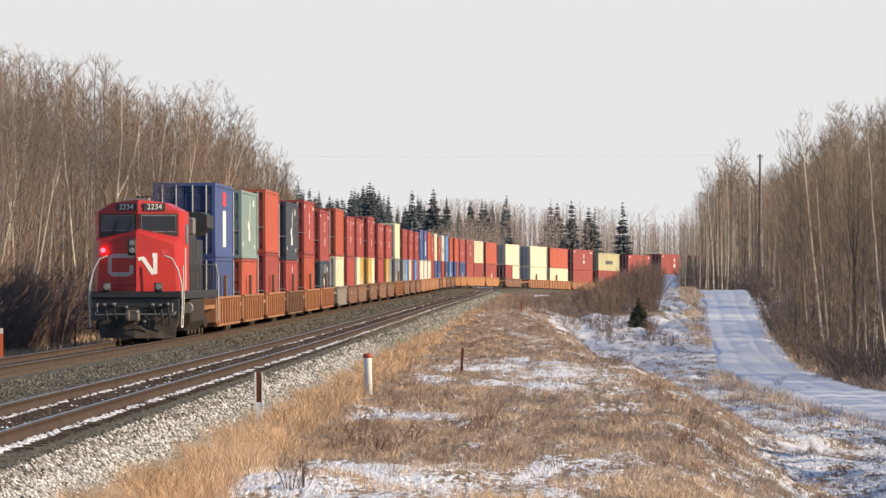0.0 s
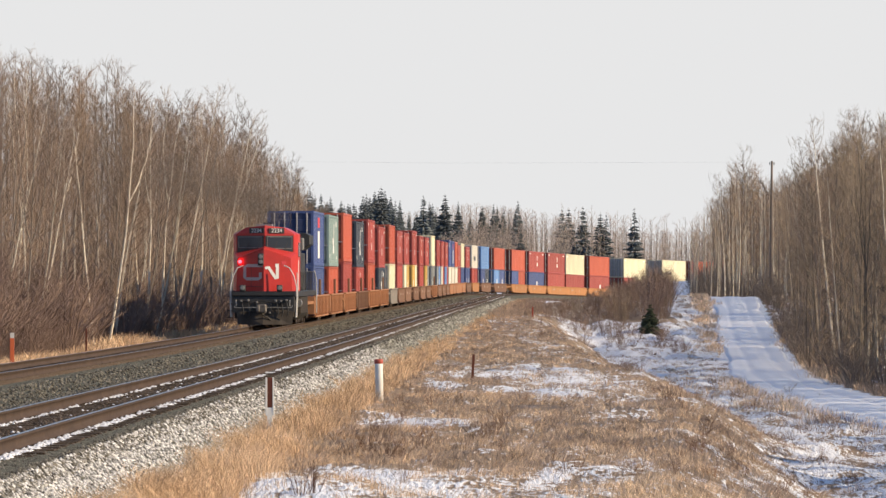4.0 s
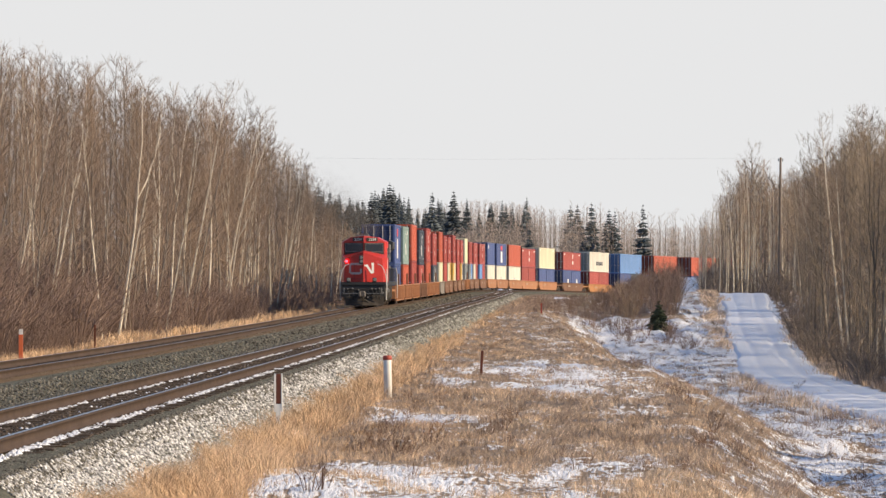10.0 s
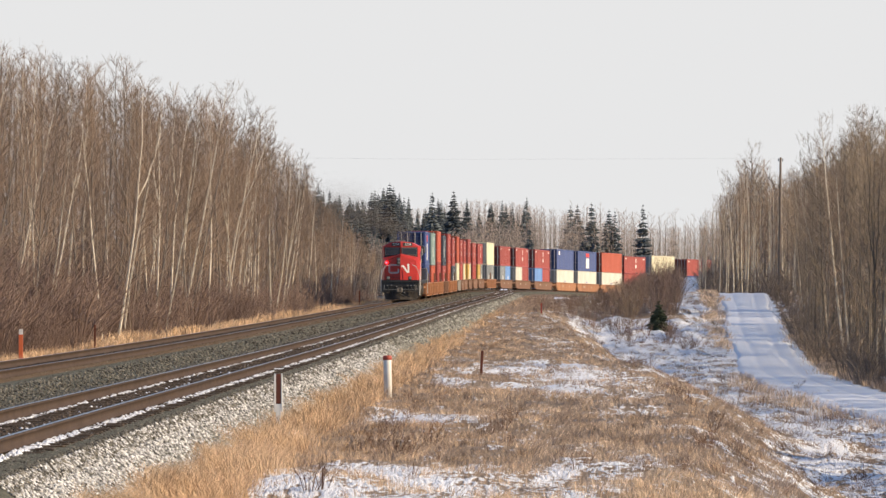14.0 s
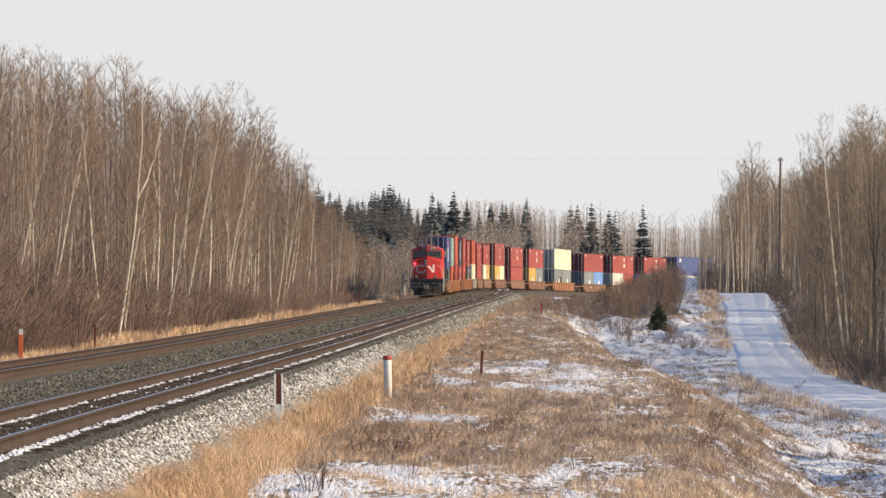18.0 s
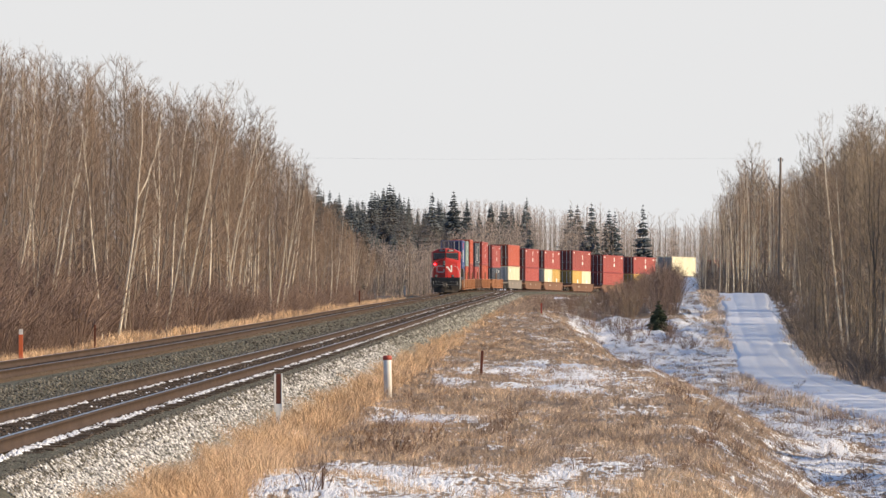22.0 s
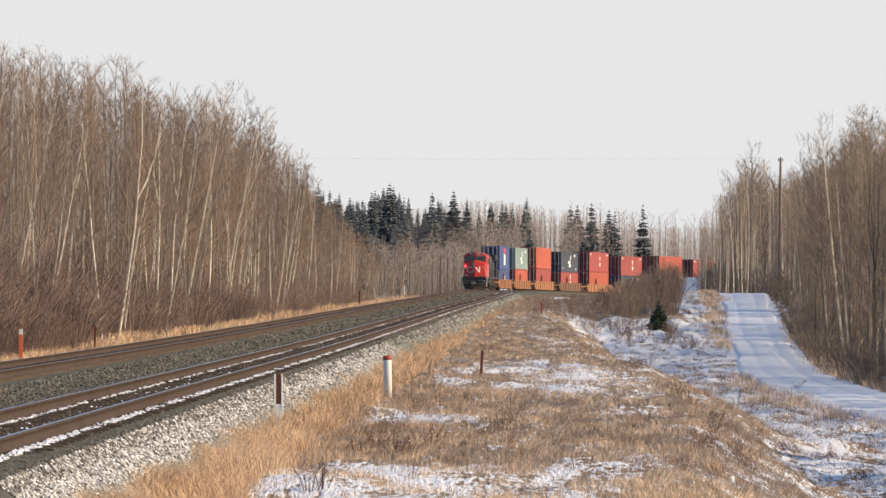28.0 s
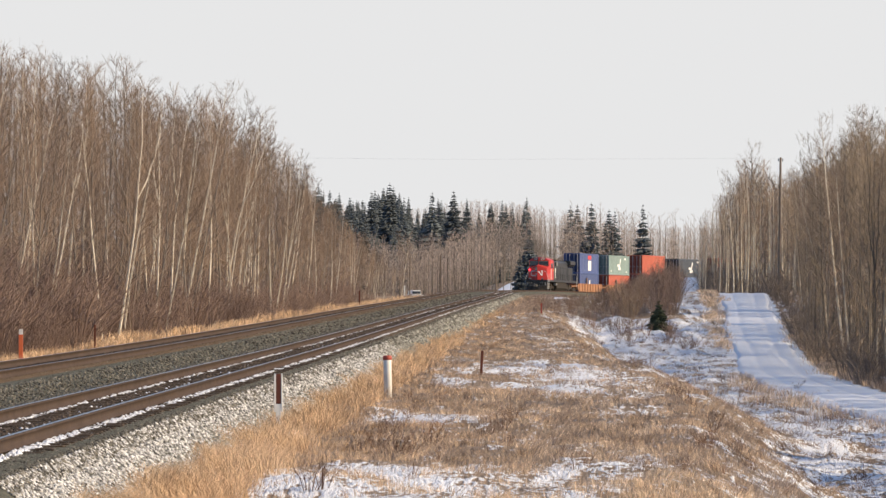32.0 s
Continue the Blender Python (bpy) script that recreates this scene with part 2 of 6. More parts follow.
def bumps(x, y, k):
    """Hummocks of mixed size and direction."""
    v = 0
    for i, (a, b, c) in enumerate(((1.0, 0.35, 0.1), (0.73, -0.52, 1.7), (1.61, 0.22, 2.9), (0.41, 0.66, 4.2), (2.13, -0.31, 0.8), (1.27, 0.57, 5.5))):
        v = v + np.sin((x * a + y * b) * k + c + 1.3 * np.sin((x * b - y * a * 0.5) * k * 0.7 + c)) / (1 + 0.35 * i)
    return v / 3


def edge_x(y):
    return 6.0 + 0.004 * y - 2.7 * (1 - ramp01(y, 62, 135)) + 0.5 * np.sin(y * 0.045) + 0.25 * np.sin(y * 0.13 + 1)


def land(x, y):
    x, y = np.asarray(x, float), np.asarray(y, float)
    lx, lz = line_x(y), line_z(y)
    lat = x - lx
    bank = lz - 0.95 + 0.16 * waves(x, y, 0.6) + 0.05 * waves(x, y, 2.1)
    rz = road_z(y)
    road = np.abs(x - road_x(y))
    rough = 0.2 * waves(x, y, 0.35) + 0.24 * bumps(x, y * 0.6, 1.1) + 0.16 * bumps(x, y * 0.5, 2.6)
    side = rz + rough * ramp01(road, 2.2, 5.0) - 0.06 * (1 - ramp01(road, 2.2, 2.8)) + 0.35 * ramp01(x - road_x(y), 3.0, 12.0)
    ex = edge_x(y)
    near = ramp01(x, ex + np.interp(y, [0, 560, 640], [-0.6, -0.6, 12.0]), ex + np.interp(y, [0, 420, 560, 640], [3.2, 3.6, 11.0, 18.0]))
    right = bank * (1 - near) + side * near
    left = lz - 0.8 + 0.1 * waves(x, y, 0.4) + 1.4 * ramp01(-lat, 16, 45)
    z = np.where(lat > -2.7, right, left)
    bed = (lat > -9.6) & (lat < 2.6)
    z = np.where(bed, np.minimum(z, lz - 0.85), z)
    # level ground for the tracks beyond the crossing, and the rise of the far woods
    far = ramp01(y, 700, 760)
    level = np.minimum(-0.75, lz - 1.0) + 0 * x
    hill = 11.5 * ramp01(y, 900, 1300) + 10.0 * ramp01(y, 1300, 2600)
    hill = hill * (1 - 0.7 * ramp01(x, 15, 45))
    z = z * (1 - far) + (level + hill) * far
    lane = np.interp(y, [765, 800, 850, 905], [6.3, 7.6, 9.8, 12.6])
    z = z + 3.6 * ramp01(y, 768, 915) * (1 - ramp01(y, 930, 1040)) * np.exp(-((x - lane) / 9.0) ** 2)
    hump = ramp01(y, 640, 685) * (1 - ramp01(y, 712, 745)) * ramp01(x, 25, 28.5) * (1 - ramp01(x, 37, 44))
    return z * (1 - hump) + np.maximum(z, rz) * hump


def snow_cover(x, y):
    """How much of the ground the snow covers, 0 to 1."""
    x, y = np.asarray(x, float), np.asarray(y, float)
    c = 0.30 + 0.12 * bumps(x, y * 0.25, 1.3) + 0.07 * ramp01(x, 1.5, 5.0)
    # drifts in the hollows of the bank: place, half width, half length, depth
    for px, py, sx, sy, a in ((-1.75, 82.0, 0.75, 5.0, 0.42), (-0.55, 76.5, 1.1, 2.6, 0.42), (-2.7, 78, 0.6, 3.0, 0.3), (1.9, 79.5, 0.36, 6.0, 0.5), (-1.3, 123, 0.75, 6.0, 0.27), (-0.6, 119, 0.7, 5.0, 0.26),
                             (0.55, 121, 0.9, 5.0, 0.24), (-0.2, 87, 0.8, 3.5, 0.3), (0.45, 84, 0.45, 3.5, 0.34), (2.75, 190, 1.5, 13, 0.36), (4.4, 176, 1.3, 17, 0.40), (3.3, 158, 1.1, 9, 0.34), (0.1, 168, 0.5, 8, 0.27), (1.3, 104, 0.5, 4, 0.16)):
        c = c + a * np.exp(-((x - px) / sx) ** 2 - ((y - py) / sy) ** 2)
    c = c + 0.27 * np.exp(-((y - 78.5) / 7.0) ** 2) * ramp01(x, -3.6, -2.4) * (1 - ramp01(x, 2.1, 3.2))
    k = ramp01(x + 0.7 * waves(x, y, 0.8), edge_x(y) + 0.3, edge_x(y) + 3.6)
    c = np.minimum(c, 0.53) * (1 - k) + (np.interp(y, [0, 200, 420, 560], [0.52, 0.53, 0.56, 0.5]) + 0.1 * bumps(x, y * 0.3, 1.6)) * k
    c = np.where(np.abs(x - road_x(y)) < 2.5, 0.95, c)
    c = np.where(x - road_x(y) > 2.6, 0.36 + 0.12 * bumps(x, y, 1.0), c)
    c = np.where(x - line_x(y) < -8, 0.18, c)
    c = np.where((y > 470) & (x < 21), 0.30, c)
    c = np.where((y > 600) & (x < 25), 0.15, c)
    return np.where(y > 720, 0.25, c)


# ---- ground ----
def ground_material():
    m = bpy.data.materials.new("snowy_grass_ground")
    m.use_nodes = True
    n, l = m.node_tree.nodes, m.node_tree.links
    b = n["Principled BSDF"]
    geo = n.new("ShaderNodeNewGeometry")
    att = n.new("ShaderNodeAttribute")
    att.attribute_name = "snow"

    def noise_at(scale, stretch, detail=6):
        mp = n.new("ShaderNodeMapping")
        mp.inputs["Scale"].default_value = stretch
        l.new(geo.outputs["Position"], mp.inputs["Vector"])
        t = n.new("ShaderNodeTexNoise")
        t.inputs["Scale"].default_value = scale
        t.inputs["Detail"].default_value = detail
        t.inputs["Roughness"].default_value = 0.65
        l.new(mp.outputs["Vector"], t.inputs["Vector"])
        return t.outputs["Fac"]
    patch = noise_at(1.5, (1, 0.13, 1))
    fine = noise_at(9.0, (1, 0.2, 1), 4)
    both = n.new("ShaderNodeMath")
    both.operation = "MULTIPLY_ADD"
    l.new(fine, both.inputs[0])
    both.inputs[1].default_value = 1.0
    l.new(patch, both.inputs[2])
    sub = n.new("ShaderNodeMath")
    sub.operation = "ADD"
    l.new(both.outputs[0], sub.inputs[0])
    l.new(att.outputs["Fac"], sub.inputs[1])
    mask = n.new("ShaderNodeMapRange")
    mask.inputs["From Min"].default_value = 1.42
    mask.inputs["From Max"].default_value = 1.52
    l.new(sub.outputs[0], mask.inputs["Value"])
    soil = n.new("ShaderNodeMix")
    soil.data_type = "RGBA"
    soil.inputs["A"].default_value = (0.19, 0.137, 0.095, 1)
    soil.inputs["B"].default_value = (0.37, 0.275, 0.185, 1)
    l.new(fine, soil.inputs["Factor"])
    mix = n.new("ShaderNodeMix")
    mix.data_type = "RGBA"
    l.new(mask.outputs["Result"], mix.inputs["Factor"])
    l.new(soil.outputs["Result"], mix.inputs["A"])
    mix.inputs["B"].default_value = (0.80, 0.82, 0.86, 1)
    l.new(mix.outputs["Result"], b.inputs["Base Color"])
    b.inputs["Roughness"].default_value = 0.8
    b.inputs["Specular IOR Level"].default_value = 0.15
    bp = n.new("ShaderNodeBump")
    bp.inputs["Distance"].default_value = 0.22
    bp.inputs["Strength"].default_value = 0.8
    l.new(both.outputs[0], bp.inputs["Height"])
    l.new(bp.outputs["Normal"], b.inputs["Normal"])
    return m


GROUND = ground_material()


def build_ground():
    xs = np.concatenate([np.linspace(-1800, -120, 14), np.linspace(-100, -30, 16), np.arange(-28, -12, 1.0), np.arange(-12, 44, 0.4), np.linspace(45, 110, 22), np.linspace(130, 1800, 14)])
    ys = np.concatenate([np.linspace(-300, 50, 16), np.arange(56, 260, 1.0), np.arange(260, 480, 1.4), np.arange(480, 600, 2.5), np.arange(600, 800, 5.0), np.linspace(810, 1400, 40), np.linspace(1450, 4500, 20)])
    gx, gy = np.meshgrid(xs, ys)
    gz = land(gx, gy)
    nx, ny = len(xs), len(ys)
    a = (np.arange(ny - 1)[:, None] * nx + np.arange(nx - 1)[None, :]).ravel()
    quads = np.stack([a, a + 1, a + nx + 1, a + nx], 1)
    me = array_mesh("ground", np.stack([gx.ravel(), gy.ravel(), gz.ravel()], 1), quads, GROUND, smooth=True)
    at = me.attributes.new("snow", "FLOAT", "POINT")
    at.data.foreach_set("value", snow_cover(gx, gy).ravel().astype(np.float32))
    tagged(new("ground", me), "frozen ground of matted dry grass with patches of snow", "ground", kind="structure")


def ribbon(name, ss, prof, mat, smooth=False):
    """A cross-section (offset, height) run along the line at the stations ss."""
    n = len(prof)
    pts = np.array([[on_line(s, o, u) for o, u in prof] for s in ss]).reshape(-1, 3)
    a = (np.arange(len(ss) - 1)[:, None] * n + np.arange(n - 1)[None, :]).ravel()
    return array_mesh(name, pts, np.stack([a, a + 1, a + n + 1, a + n], 1), mat, smooth=smooth)


def build_tracks():
    ss = np.concatenate([np.arange(-40, 300, 2.0), np.arange(300, 1100, 5.0)])
    w = SPACING
    prof = [(-w - 3.4, -0.95), (-w - 2.9, -0.75), (-w - 1.75, -0.23), (-w - 1.45, -0.20), (-w, -0.21), (-w + 1.45, -0.20), (-w + 1.8, -0.24),
            (-w / 2, -0.42), (-1.8, -0.24), (-1.45, -0.20), (0, -0.21), (1.45, -0.20), (1.62, -0.24), (2.35, -0.70), (2.7, -1.0)]
    tagged(new("ballast", ribbon("ballast", ss, prof, GRAVEL_OLD)), "grey-green crushed stone ballast under the two tracks", "ballast", kind="structure")
    for nm, off in (("railway_track_near", 0.0), ("railway_track_far", -w)):
        tr = tagged(new(nm), "railway track of weathered brown rails on wooden ties", "railway track", kind="structure")
        for sgn in (-1, 1):
            o = off + sgn * 0.755
            pr = [(o - 0.068, -0.18), (o - 0.068, -0.165), (o - 0.012, -0.145), (o - 0.01, -0.05), (o - 0.036, -0.04), (o - 0.036, -0.004)]
            pr2 = [(o - 0.036, -0.004), (o - 0.028, 0.0), (o + 0.028, 0.0), (o + 0.036, -0.004)]
            pr3 = [(o + 0.036, -0.004), (o + 0.036, -0.04), (o + 0.01, -0.05), (o + 0.012, -0.145), (o + 0.068, -0.165), (o + 0.068, -0.18)]
            rail = part("rail", ribbon("rail", ss, pr + pr2[1:] + pr3[1:], RAIL), tr)
            part("rail_head", ribbon("rail_head", ss, [(o - 0.03, 0.0015), (o + 0.03, 0.0015)], RAIL_TOP), rail, "polished steel running surface")


def build_ties():
    """Wooden ties, the near track's first; those beyond are one part."""
    s = Shape()
    s.box(-1.3, 1.3, -0.115, 0.115, -0.36, -0.185, c=0.012)
    tie = s.mesh("tie", TIE)
    near = bpy.data.objects["railway_track_near"]
    rng = random.Random(4)
    for i in range(290):
        q = 20 + i * 0.52
        h = float(np.interp(q, LINE_S, HEADING))
        x, y, z = on_line(q, rng.uniform(-0.04, 0.04))
        part("tie", tie, near, m=pose(x, y, z + rng.uniform(-0.008, 0.008), 0, 0, -math.degrees(h) + rng.uniform(-1.2, 1.2)))
    for nm, off, a, b in (("railway_track_near", 0.0, 171.0, 520.0), ("railway_track_far", -SPACING, 20.0, 520.0)):
        q = np.arange(a, b, 0.52)
        base = np.array([(x, y, z) for x, y, z in tie_corners()])
        h = np.interp(q, LINE_S, HEADING)
        cx, cy, cz = on_line(q, off)
        vx = cx[:, None] + base[None, :, 0] * np.cos(h)[:, None] + base[None, :, 1] * np.sin(h)[:, None]
        vy = cy[:, None] - base[None, :, 0] * np.sin(h)[:, None] + base[None, :, 1] * np.cos(h)[:, None]
        vz = cz[:, None] + base[None, :, 2] + np.zeros_like(vx)
        faces = np.array([(4, 5, 7, 6), (0, 1, 5, 4), (2, 6, 7, 3), (0, 4, 6, 2), (1, 3, 7, 5)])
        quads = (np.arange(len(q))[:, None, None] * 8 + faces[None]).reshape(-1, 4)
        ob = part("distant_ties", array_mesh("distant_ties", np.stack([vx, vy, vz], -1).reshape(-1, 3), quads, TIE), bpy.data.objects[nm])
        ob["kind"] = "stuff"


def tie_corners():
    return [(x, y, z) for z in (-0.36, -0.185) for y in (-0.115, 0.115) for x in (-1.3, 1.3)]


def build_snow_strips():
    """Crumbling ridges of old snow that lie along the near track's rails, as clods."""
    rng = np.random.RandomState(3)
    octa = np.array([(1, 0, 0), (-1, 0, 0), (0, 1, 0), (0, -1, 0), (0, 0, 1), (0, 0, -1)], float)
    tri = np.array([(0, 2, 4), (2, 1, 4), (1, 3, 4), (3, 0, 4), (2, 0, 5), (1, 2, 5), (3, 1, 5), (0, 3, 5)])
    for o, wid, n in ((-0.60, 0.035, 5200), (0.95, 0.05, 6500), (0.15, 0.3, 700)):
        y = 1 / rng.uniform(1 / 640.0, 1 / 60.0, n)
        s = np.interp(y, LINE_Y, LINE_S)
        there = 0.62 + 0.5 * np.sin(s * 0.9 + o * 7) * np.sin(s * 0.37 + 1) + 0.25 * np.sin(s * 2.7)
        s = s[rng.rand(n) < np.clip(there, 0.08, 1)]
        n = len(s)
        far = np.interp(s, [40, 150, 560], [1.0, 1.5, 3.2])
        x, yy, z = on_line(s, o + np.clip(rng.normal(0, 1, n), -1.8, 1.8) * wid, -0.20)
        r = (0.018 + 0.035 * rng.rand(n) ** 2) * np.sqrt(far)
        v = octa[None] * (r[:, None] * (0.7 + 0.6 * rng.rand(n, 6)))[..., None]
        v = np.stack([v[..., 0] * 1.1 + x[:, None], v[..., 1] * 2.6 * far[:, None] ** 0.5 + yy[:, None], v[..., 2] * 0.75 + z[:, None]], -1)
        me = array_mesh("snow_ridge", v.reshape(-1, 3), np.zeros((0, 4)), SNOW, (np.arange(n)[:, None, None] * 6 + tri[None]).reshape(-1, 3))
        tagged(new("snow_ridge", me), "crumbling ridge of old snow along a rail", "snow", kind="stuff")


def build_stones():
    """Loose crushed stone on the shoulders and between the tracks."""
    rng = np.random.RandomState(7)
    octa = np.array([(1, 0, 0), (-1, 0, 0), (0, 1, 0), (0, -1, 0), (0, 0, 1), (0, 0, -1)], float)
    tri = np.array([(0, 2, 4), (2, 1, 4), (1, 3, 4), (3, 0, 4), (2, 0, 5), (1, 2, 5), (3, 1, 5), (0, 3, 5)])

    def scatter(name, n, lo, hi, mat, label, size, first=60.0, last=620.0):
        y = 1 / rng.uniform(1 / last, 1 / first, n)
        s = np.interp(y, LINE_Y, LINE_S)
        o = lo + (hi - lo) * rng.rand(n)
        prof_o = np.array([-8.9, -8.4, -7.28, -SPACING, -3.73, -2.76, -1.8, 0, 1.62, 2.35, 2.7])
        prof_u = np.array([-0.95, -0.75, -0.23, -0.21, -0.24, -0.42, -0.24, -0.21, -0.23, -0.72, -1.0])
        x, yy, z = on_line(s, o)
        z = z + np.interp(o, prof_o, prof_u)
        r = size * (0.5 + rng.rand(n)) * np.interp(y, [100, 200, 600], [1.0, 1.5, 3.0])
        v = octa[None] * (r[:, None] * (0.7 + 0.6 * rng.rand(n, 6)))[..., None]
        ang = rng.rand(n) * 6.28
        c, d = np.cos(ang)[:, None], np.sin(ang)[:, None]
        vx = v[..., 0] * c - v[..., 1] * d + x[:, None]
        vy = v[..., 0] * d + v[..., 1] * c + yy[:, None]
        vz = v[..., 2] * 0.8 + z[:, None] + r[:, None] * 0.25
        me = array_mesh(name, np.stack([vx, vy, vz], -1).reshape(-1, 3), np.zeros((0, 4)), mat, (np.arange(n)[:, None, None] * 6 + tri[None]).reshape(-1, 3))
        tagged(new(name, me), label, "ballast", kind="stuff")
    scatter("ballast_stones", 36000, -SPACING + 0.9, -1.0, STONE, "loose grey-green crushed stone between the tracks", 0.027)
    scatter("shoulder_stones", 32000, 1.62, 2.75, STONE_PALE, "pale frosted crushed stone on the ballast shoulder", 0.023, 60.0, 210.0)
    scatter("grey_shoulder_stones", 9000, 1.62, 2.75, STONE_GREY, "grey crushed stone on the ballast shoulder", 0.026, 195.0, 640.0)
    scatter("edge_stones", 20000, 1.0, 1.85, STONE, "dark crushed stone at the ballast's edge", 0.025)
    scatter("far_crib_stones", 16000, -SPACING - 2.0, -SPACING + 1.0, STONE_DIRTY, "dark crushed stone along the far track", 0.032)
    scatter("crib_stones", 7000, -0.68, 0.68, STONE_DIRTY, "dark crushed stone between the rails", 0.035)


def strip(name, ys, cx, half, zf, mat, label, category, across=9, crown=None):
    pts = []
    for y in ys:
        for i in range(across):
            u = -1 + 2 * i / (across - 1)
            x = cx(y) + u * half(y)
            pts.append((x, y, float(zf(x, y)) + (crown(u, y) if crown else 0.0) - (0.10 if i in (0, across - 1) else 0.0)))
    a = (np.arange(len(ys) - 1)[:, None] * across + np.arange(across - 1)[None, :]).ravel()
    me = array_mesh(name, np.array(pts), np.stack([a, a + 1, a + across + 1, a + across], 1), mat, smooth=True)
    return tagged(new(name, me), label, category, kind="structure")


def build_roads():
    def rut(u, y):
        return -0.06 * math.exp(-((abs(u) - 0.42) / 0.11) ** 2) - 0.025 * math.exp(-((u - 0.12) / 0.06) ** 2) - 0.02 * math.exp(-((u + 0.68) / 0.05) ** 2) - 0.02 * abs(u) ** 6 + 0.008 * float(bumps(u * 2.3, y * 0.12, 1.6)) + 0.003 * float(bumps(u * 2.3, y * 0.05, 5.7))
    strip("road", np.concatenate([np.arange(60, 600, 1.5), np.arange(600, 735, 4.0)]), lambda y: float(road_x(y)), lambda y: 2.35 + 0.25 * math.sin(y * 0.06) + 0.1 * math.sin(y * 0.21),
          lambda x, y: float(road_z(y)) + 0.04, SNOW, "snow-covered track road with two wheel ruts", "road", 25, rut)
    strip("lane", np.linspace(765, 905, 40), lambda y: float(np.interp(y, [765, 800, 850, 905], [6.3, 7.6, 9.8, 12.6])), lambda y: float(np.interp(y, [765, 905], [1.5, 1.0])),
          lambda x, y: float(land(x, y)) + 0.12, SNOW, "snow-covered lane climbing away beyond the crossing", "road")
    strip("crossing_road", np.linspace(640, 664, 8), lambda y: 13.0, lambda y: 2.2,
          lambda x, y: float(land(x, y)) + 0.12, SNOW, "snow-dusted approach of a level crossing", "road")


# ---- trees ----
def bare_tree(seed, height, lean=0.0, limbs=46, twigs=12, crown_from=0.3, spread=0.2, r0=None, subs=2, thick=1.0, bark=None, twig=None, forks=0, rise=(0.6, 1.6)):
    """Meshes of a leafless aspen: the pale trunk with its main limbs, and the twigs of its crown."""
    rng = random.Random(seed)
    trunk, crown = Shape(), Shape()
    r0 = r0 or height * 0.005
    n = 9
    # one stem, and forks that leave it on the way up
    stems = []
    for k in range(1 + forks):
        bx, by = rng.uniform(-1, 1), rng.uniform(-1, 1)
        pts, rad = [], []
        if k == 0:
            base, top, r1, side = Vector((0, 0, 0)), height, r0, Vector((lean * height, 0, 0))
        else:
            pts0 = stems[0][0]
            i = rng.randint(2, 5)
            base, top, r1 = pts0[i].copy(), height * rng.uniform(0.86, 0.98), stems[0][1][i] * 0.72
            a = rng.uniform(0, 6.28)
            side = Vector((math.cos(a), math.sin(a), 0)) * (height * rng.uniform(0.05, 0.11)) + Vector((lean * height * 0.6, 0, 0))
        for i in range(n + 1):
            t = i / n
            wob = Vector((0.02 * bx * math.sin(t * 3.0), 0.02 * by * math.sin(t * 3.4 + 0.5) if k == 0 else 0.02 * by * math.sin(t * 3.1), 0)) * height
            jig = Vector((rng.uniform(-.06, .06), rng.uniform(-.06, .06), 0)) * (t if k == 0 else min(1, 3 * t))
            pts.append(base + side * (t * (0.45 + 0.55 * t) if k == 0 else t ** 0.7) + wob + jig + Vector((0, 0, (top - base.z) * t)))
            rad.append(r1 * (1 - t) ** 0.8 + 0.009)
        trunk.tube(pts, rad, 5)
        stems.append((pts, rad, base.z / height))
    for si, (pts, rad, low) in enumerate(stems):
        first = crown_from if si == 0 else max(crown_from, low + 0.08)
        count = limbs if si == 0 else limbs // 2
        for k in range(count):
            h = first + (0.99 - first) * ((k + rng.random()) / count) ** 0.9
            f = min(max((h - low) / (1 - low), 0), 0.999) * n
            i = min(int(f), n - 1)
            p0 = pts[i].lerp(pts[i + 1], f - i)
            u = (h - crown_from) / (1 - crown_from)
            a = k * 2.4 + rng.uniform(-0.6, 0.6)
            shape = min(1.0, 0.45 + 1.6 * u) * (1.08 - 0.8 * max(0.0, u - 0.15))
            length = height * spread * shape * rng.uniform(0.45, 1.25) * (1.0 if si == 0 else 0.75)
            up = rng.uniform(*rise) * (0.7 + 0.5 * u)
            out = Vector((math.cos(a), math.sin(a), 0))
            lp = [p0]
            for j in range(1, 4):
                v = j / 3
                q = p0 + out * (length * v * (1 - 0.3 * v)) + Vector((rng.uniform(-.05, .05), rng.uniform(-.05, .05), up * length * (0.4 * v + 0.4 * v * v)))
                q.z = min(q.z, height * 1.02)
                lp.append(q)
            rl = max(0.008 * min(thick, 3.0), r0 * 0.26 * (1 - u) ** 0.6)
            if rl > 0.024:
                trunk.tube(lp, [rl, rl * 0.75, rl * 0.5, 0.005], 3)
            else:
                crown.tube([lp[0], lp[2], lp[3]], [rl, rl * 0.6, 0.005 * min(thick, 3.0)], 3)
            for q in range(twigs):
                v = rng.uniform(0.12, 1.0) * 2.999
                i = int(v)
                b = lp[i].lerp(lp[i + 1], v - i)
                d = (out * rng.uniform(-0.3, 0.8) + Vector((rng.uniform(-.8, .8), rng.uniform(-.8, .8), rng.uniform(0.25, 1.5)))).normalized()
                tl = rng.uniform(0.3, 0.9) * (0.35 + length * 0.32)
                e = b + d * tl
                crown.spike(b, e, 0.0055 * thick)
                for w in range(subs):
                    c = b.lerp(e, rng.uniform(0.15, 0.8))
                    d2 = (d + Vector((rng.uniform(-.75, .75), rng.uniform(-.75, .75), rng.uniform(-.1, .5)))).normalized()
                    crown.spike(c, c + d2 * tl * rng.uniform(0.3, 0.7), 0.004 * thick)
    return trunk.mesh("trunk", bark or BARK), crown.mesh("crown", twig or TWIG)


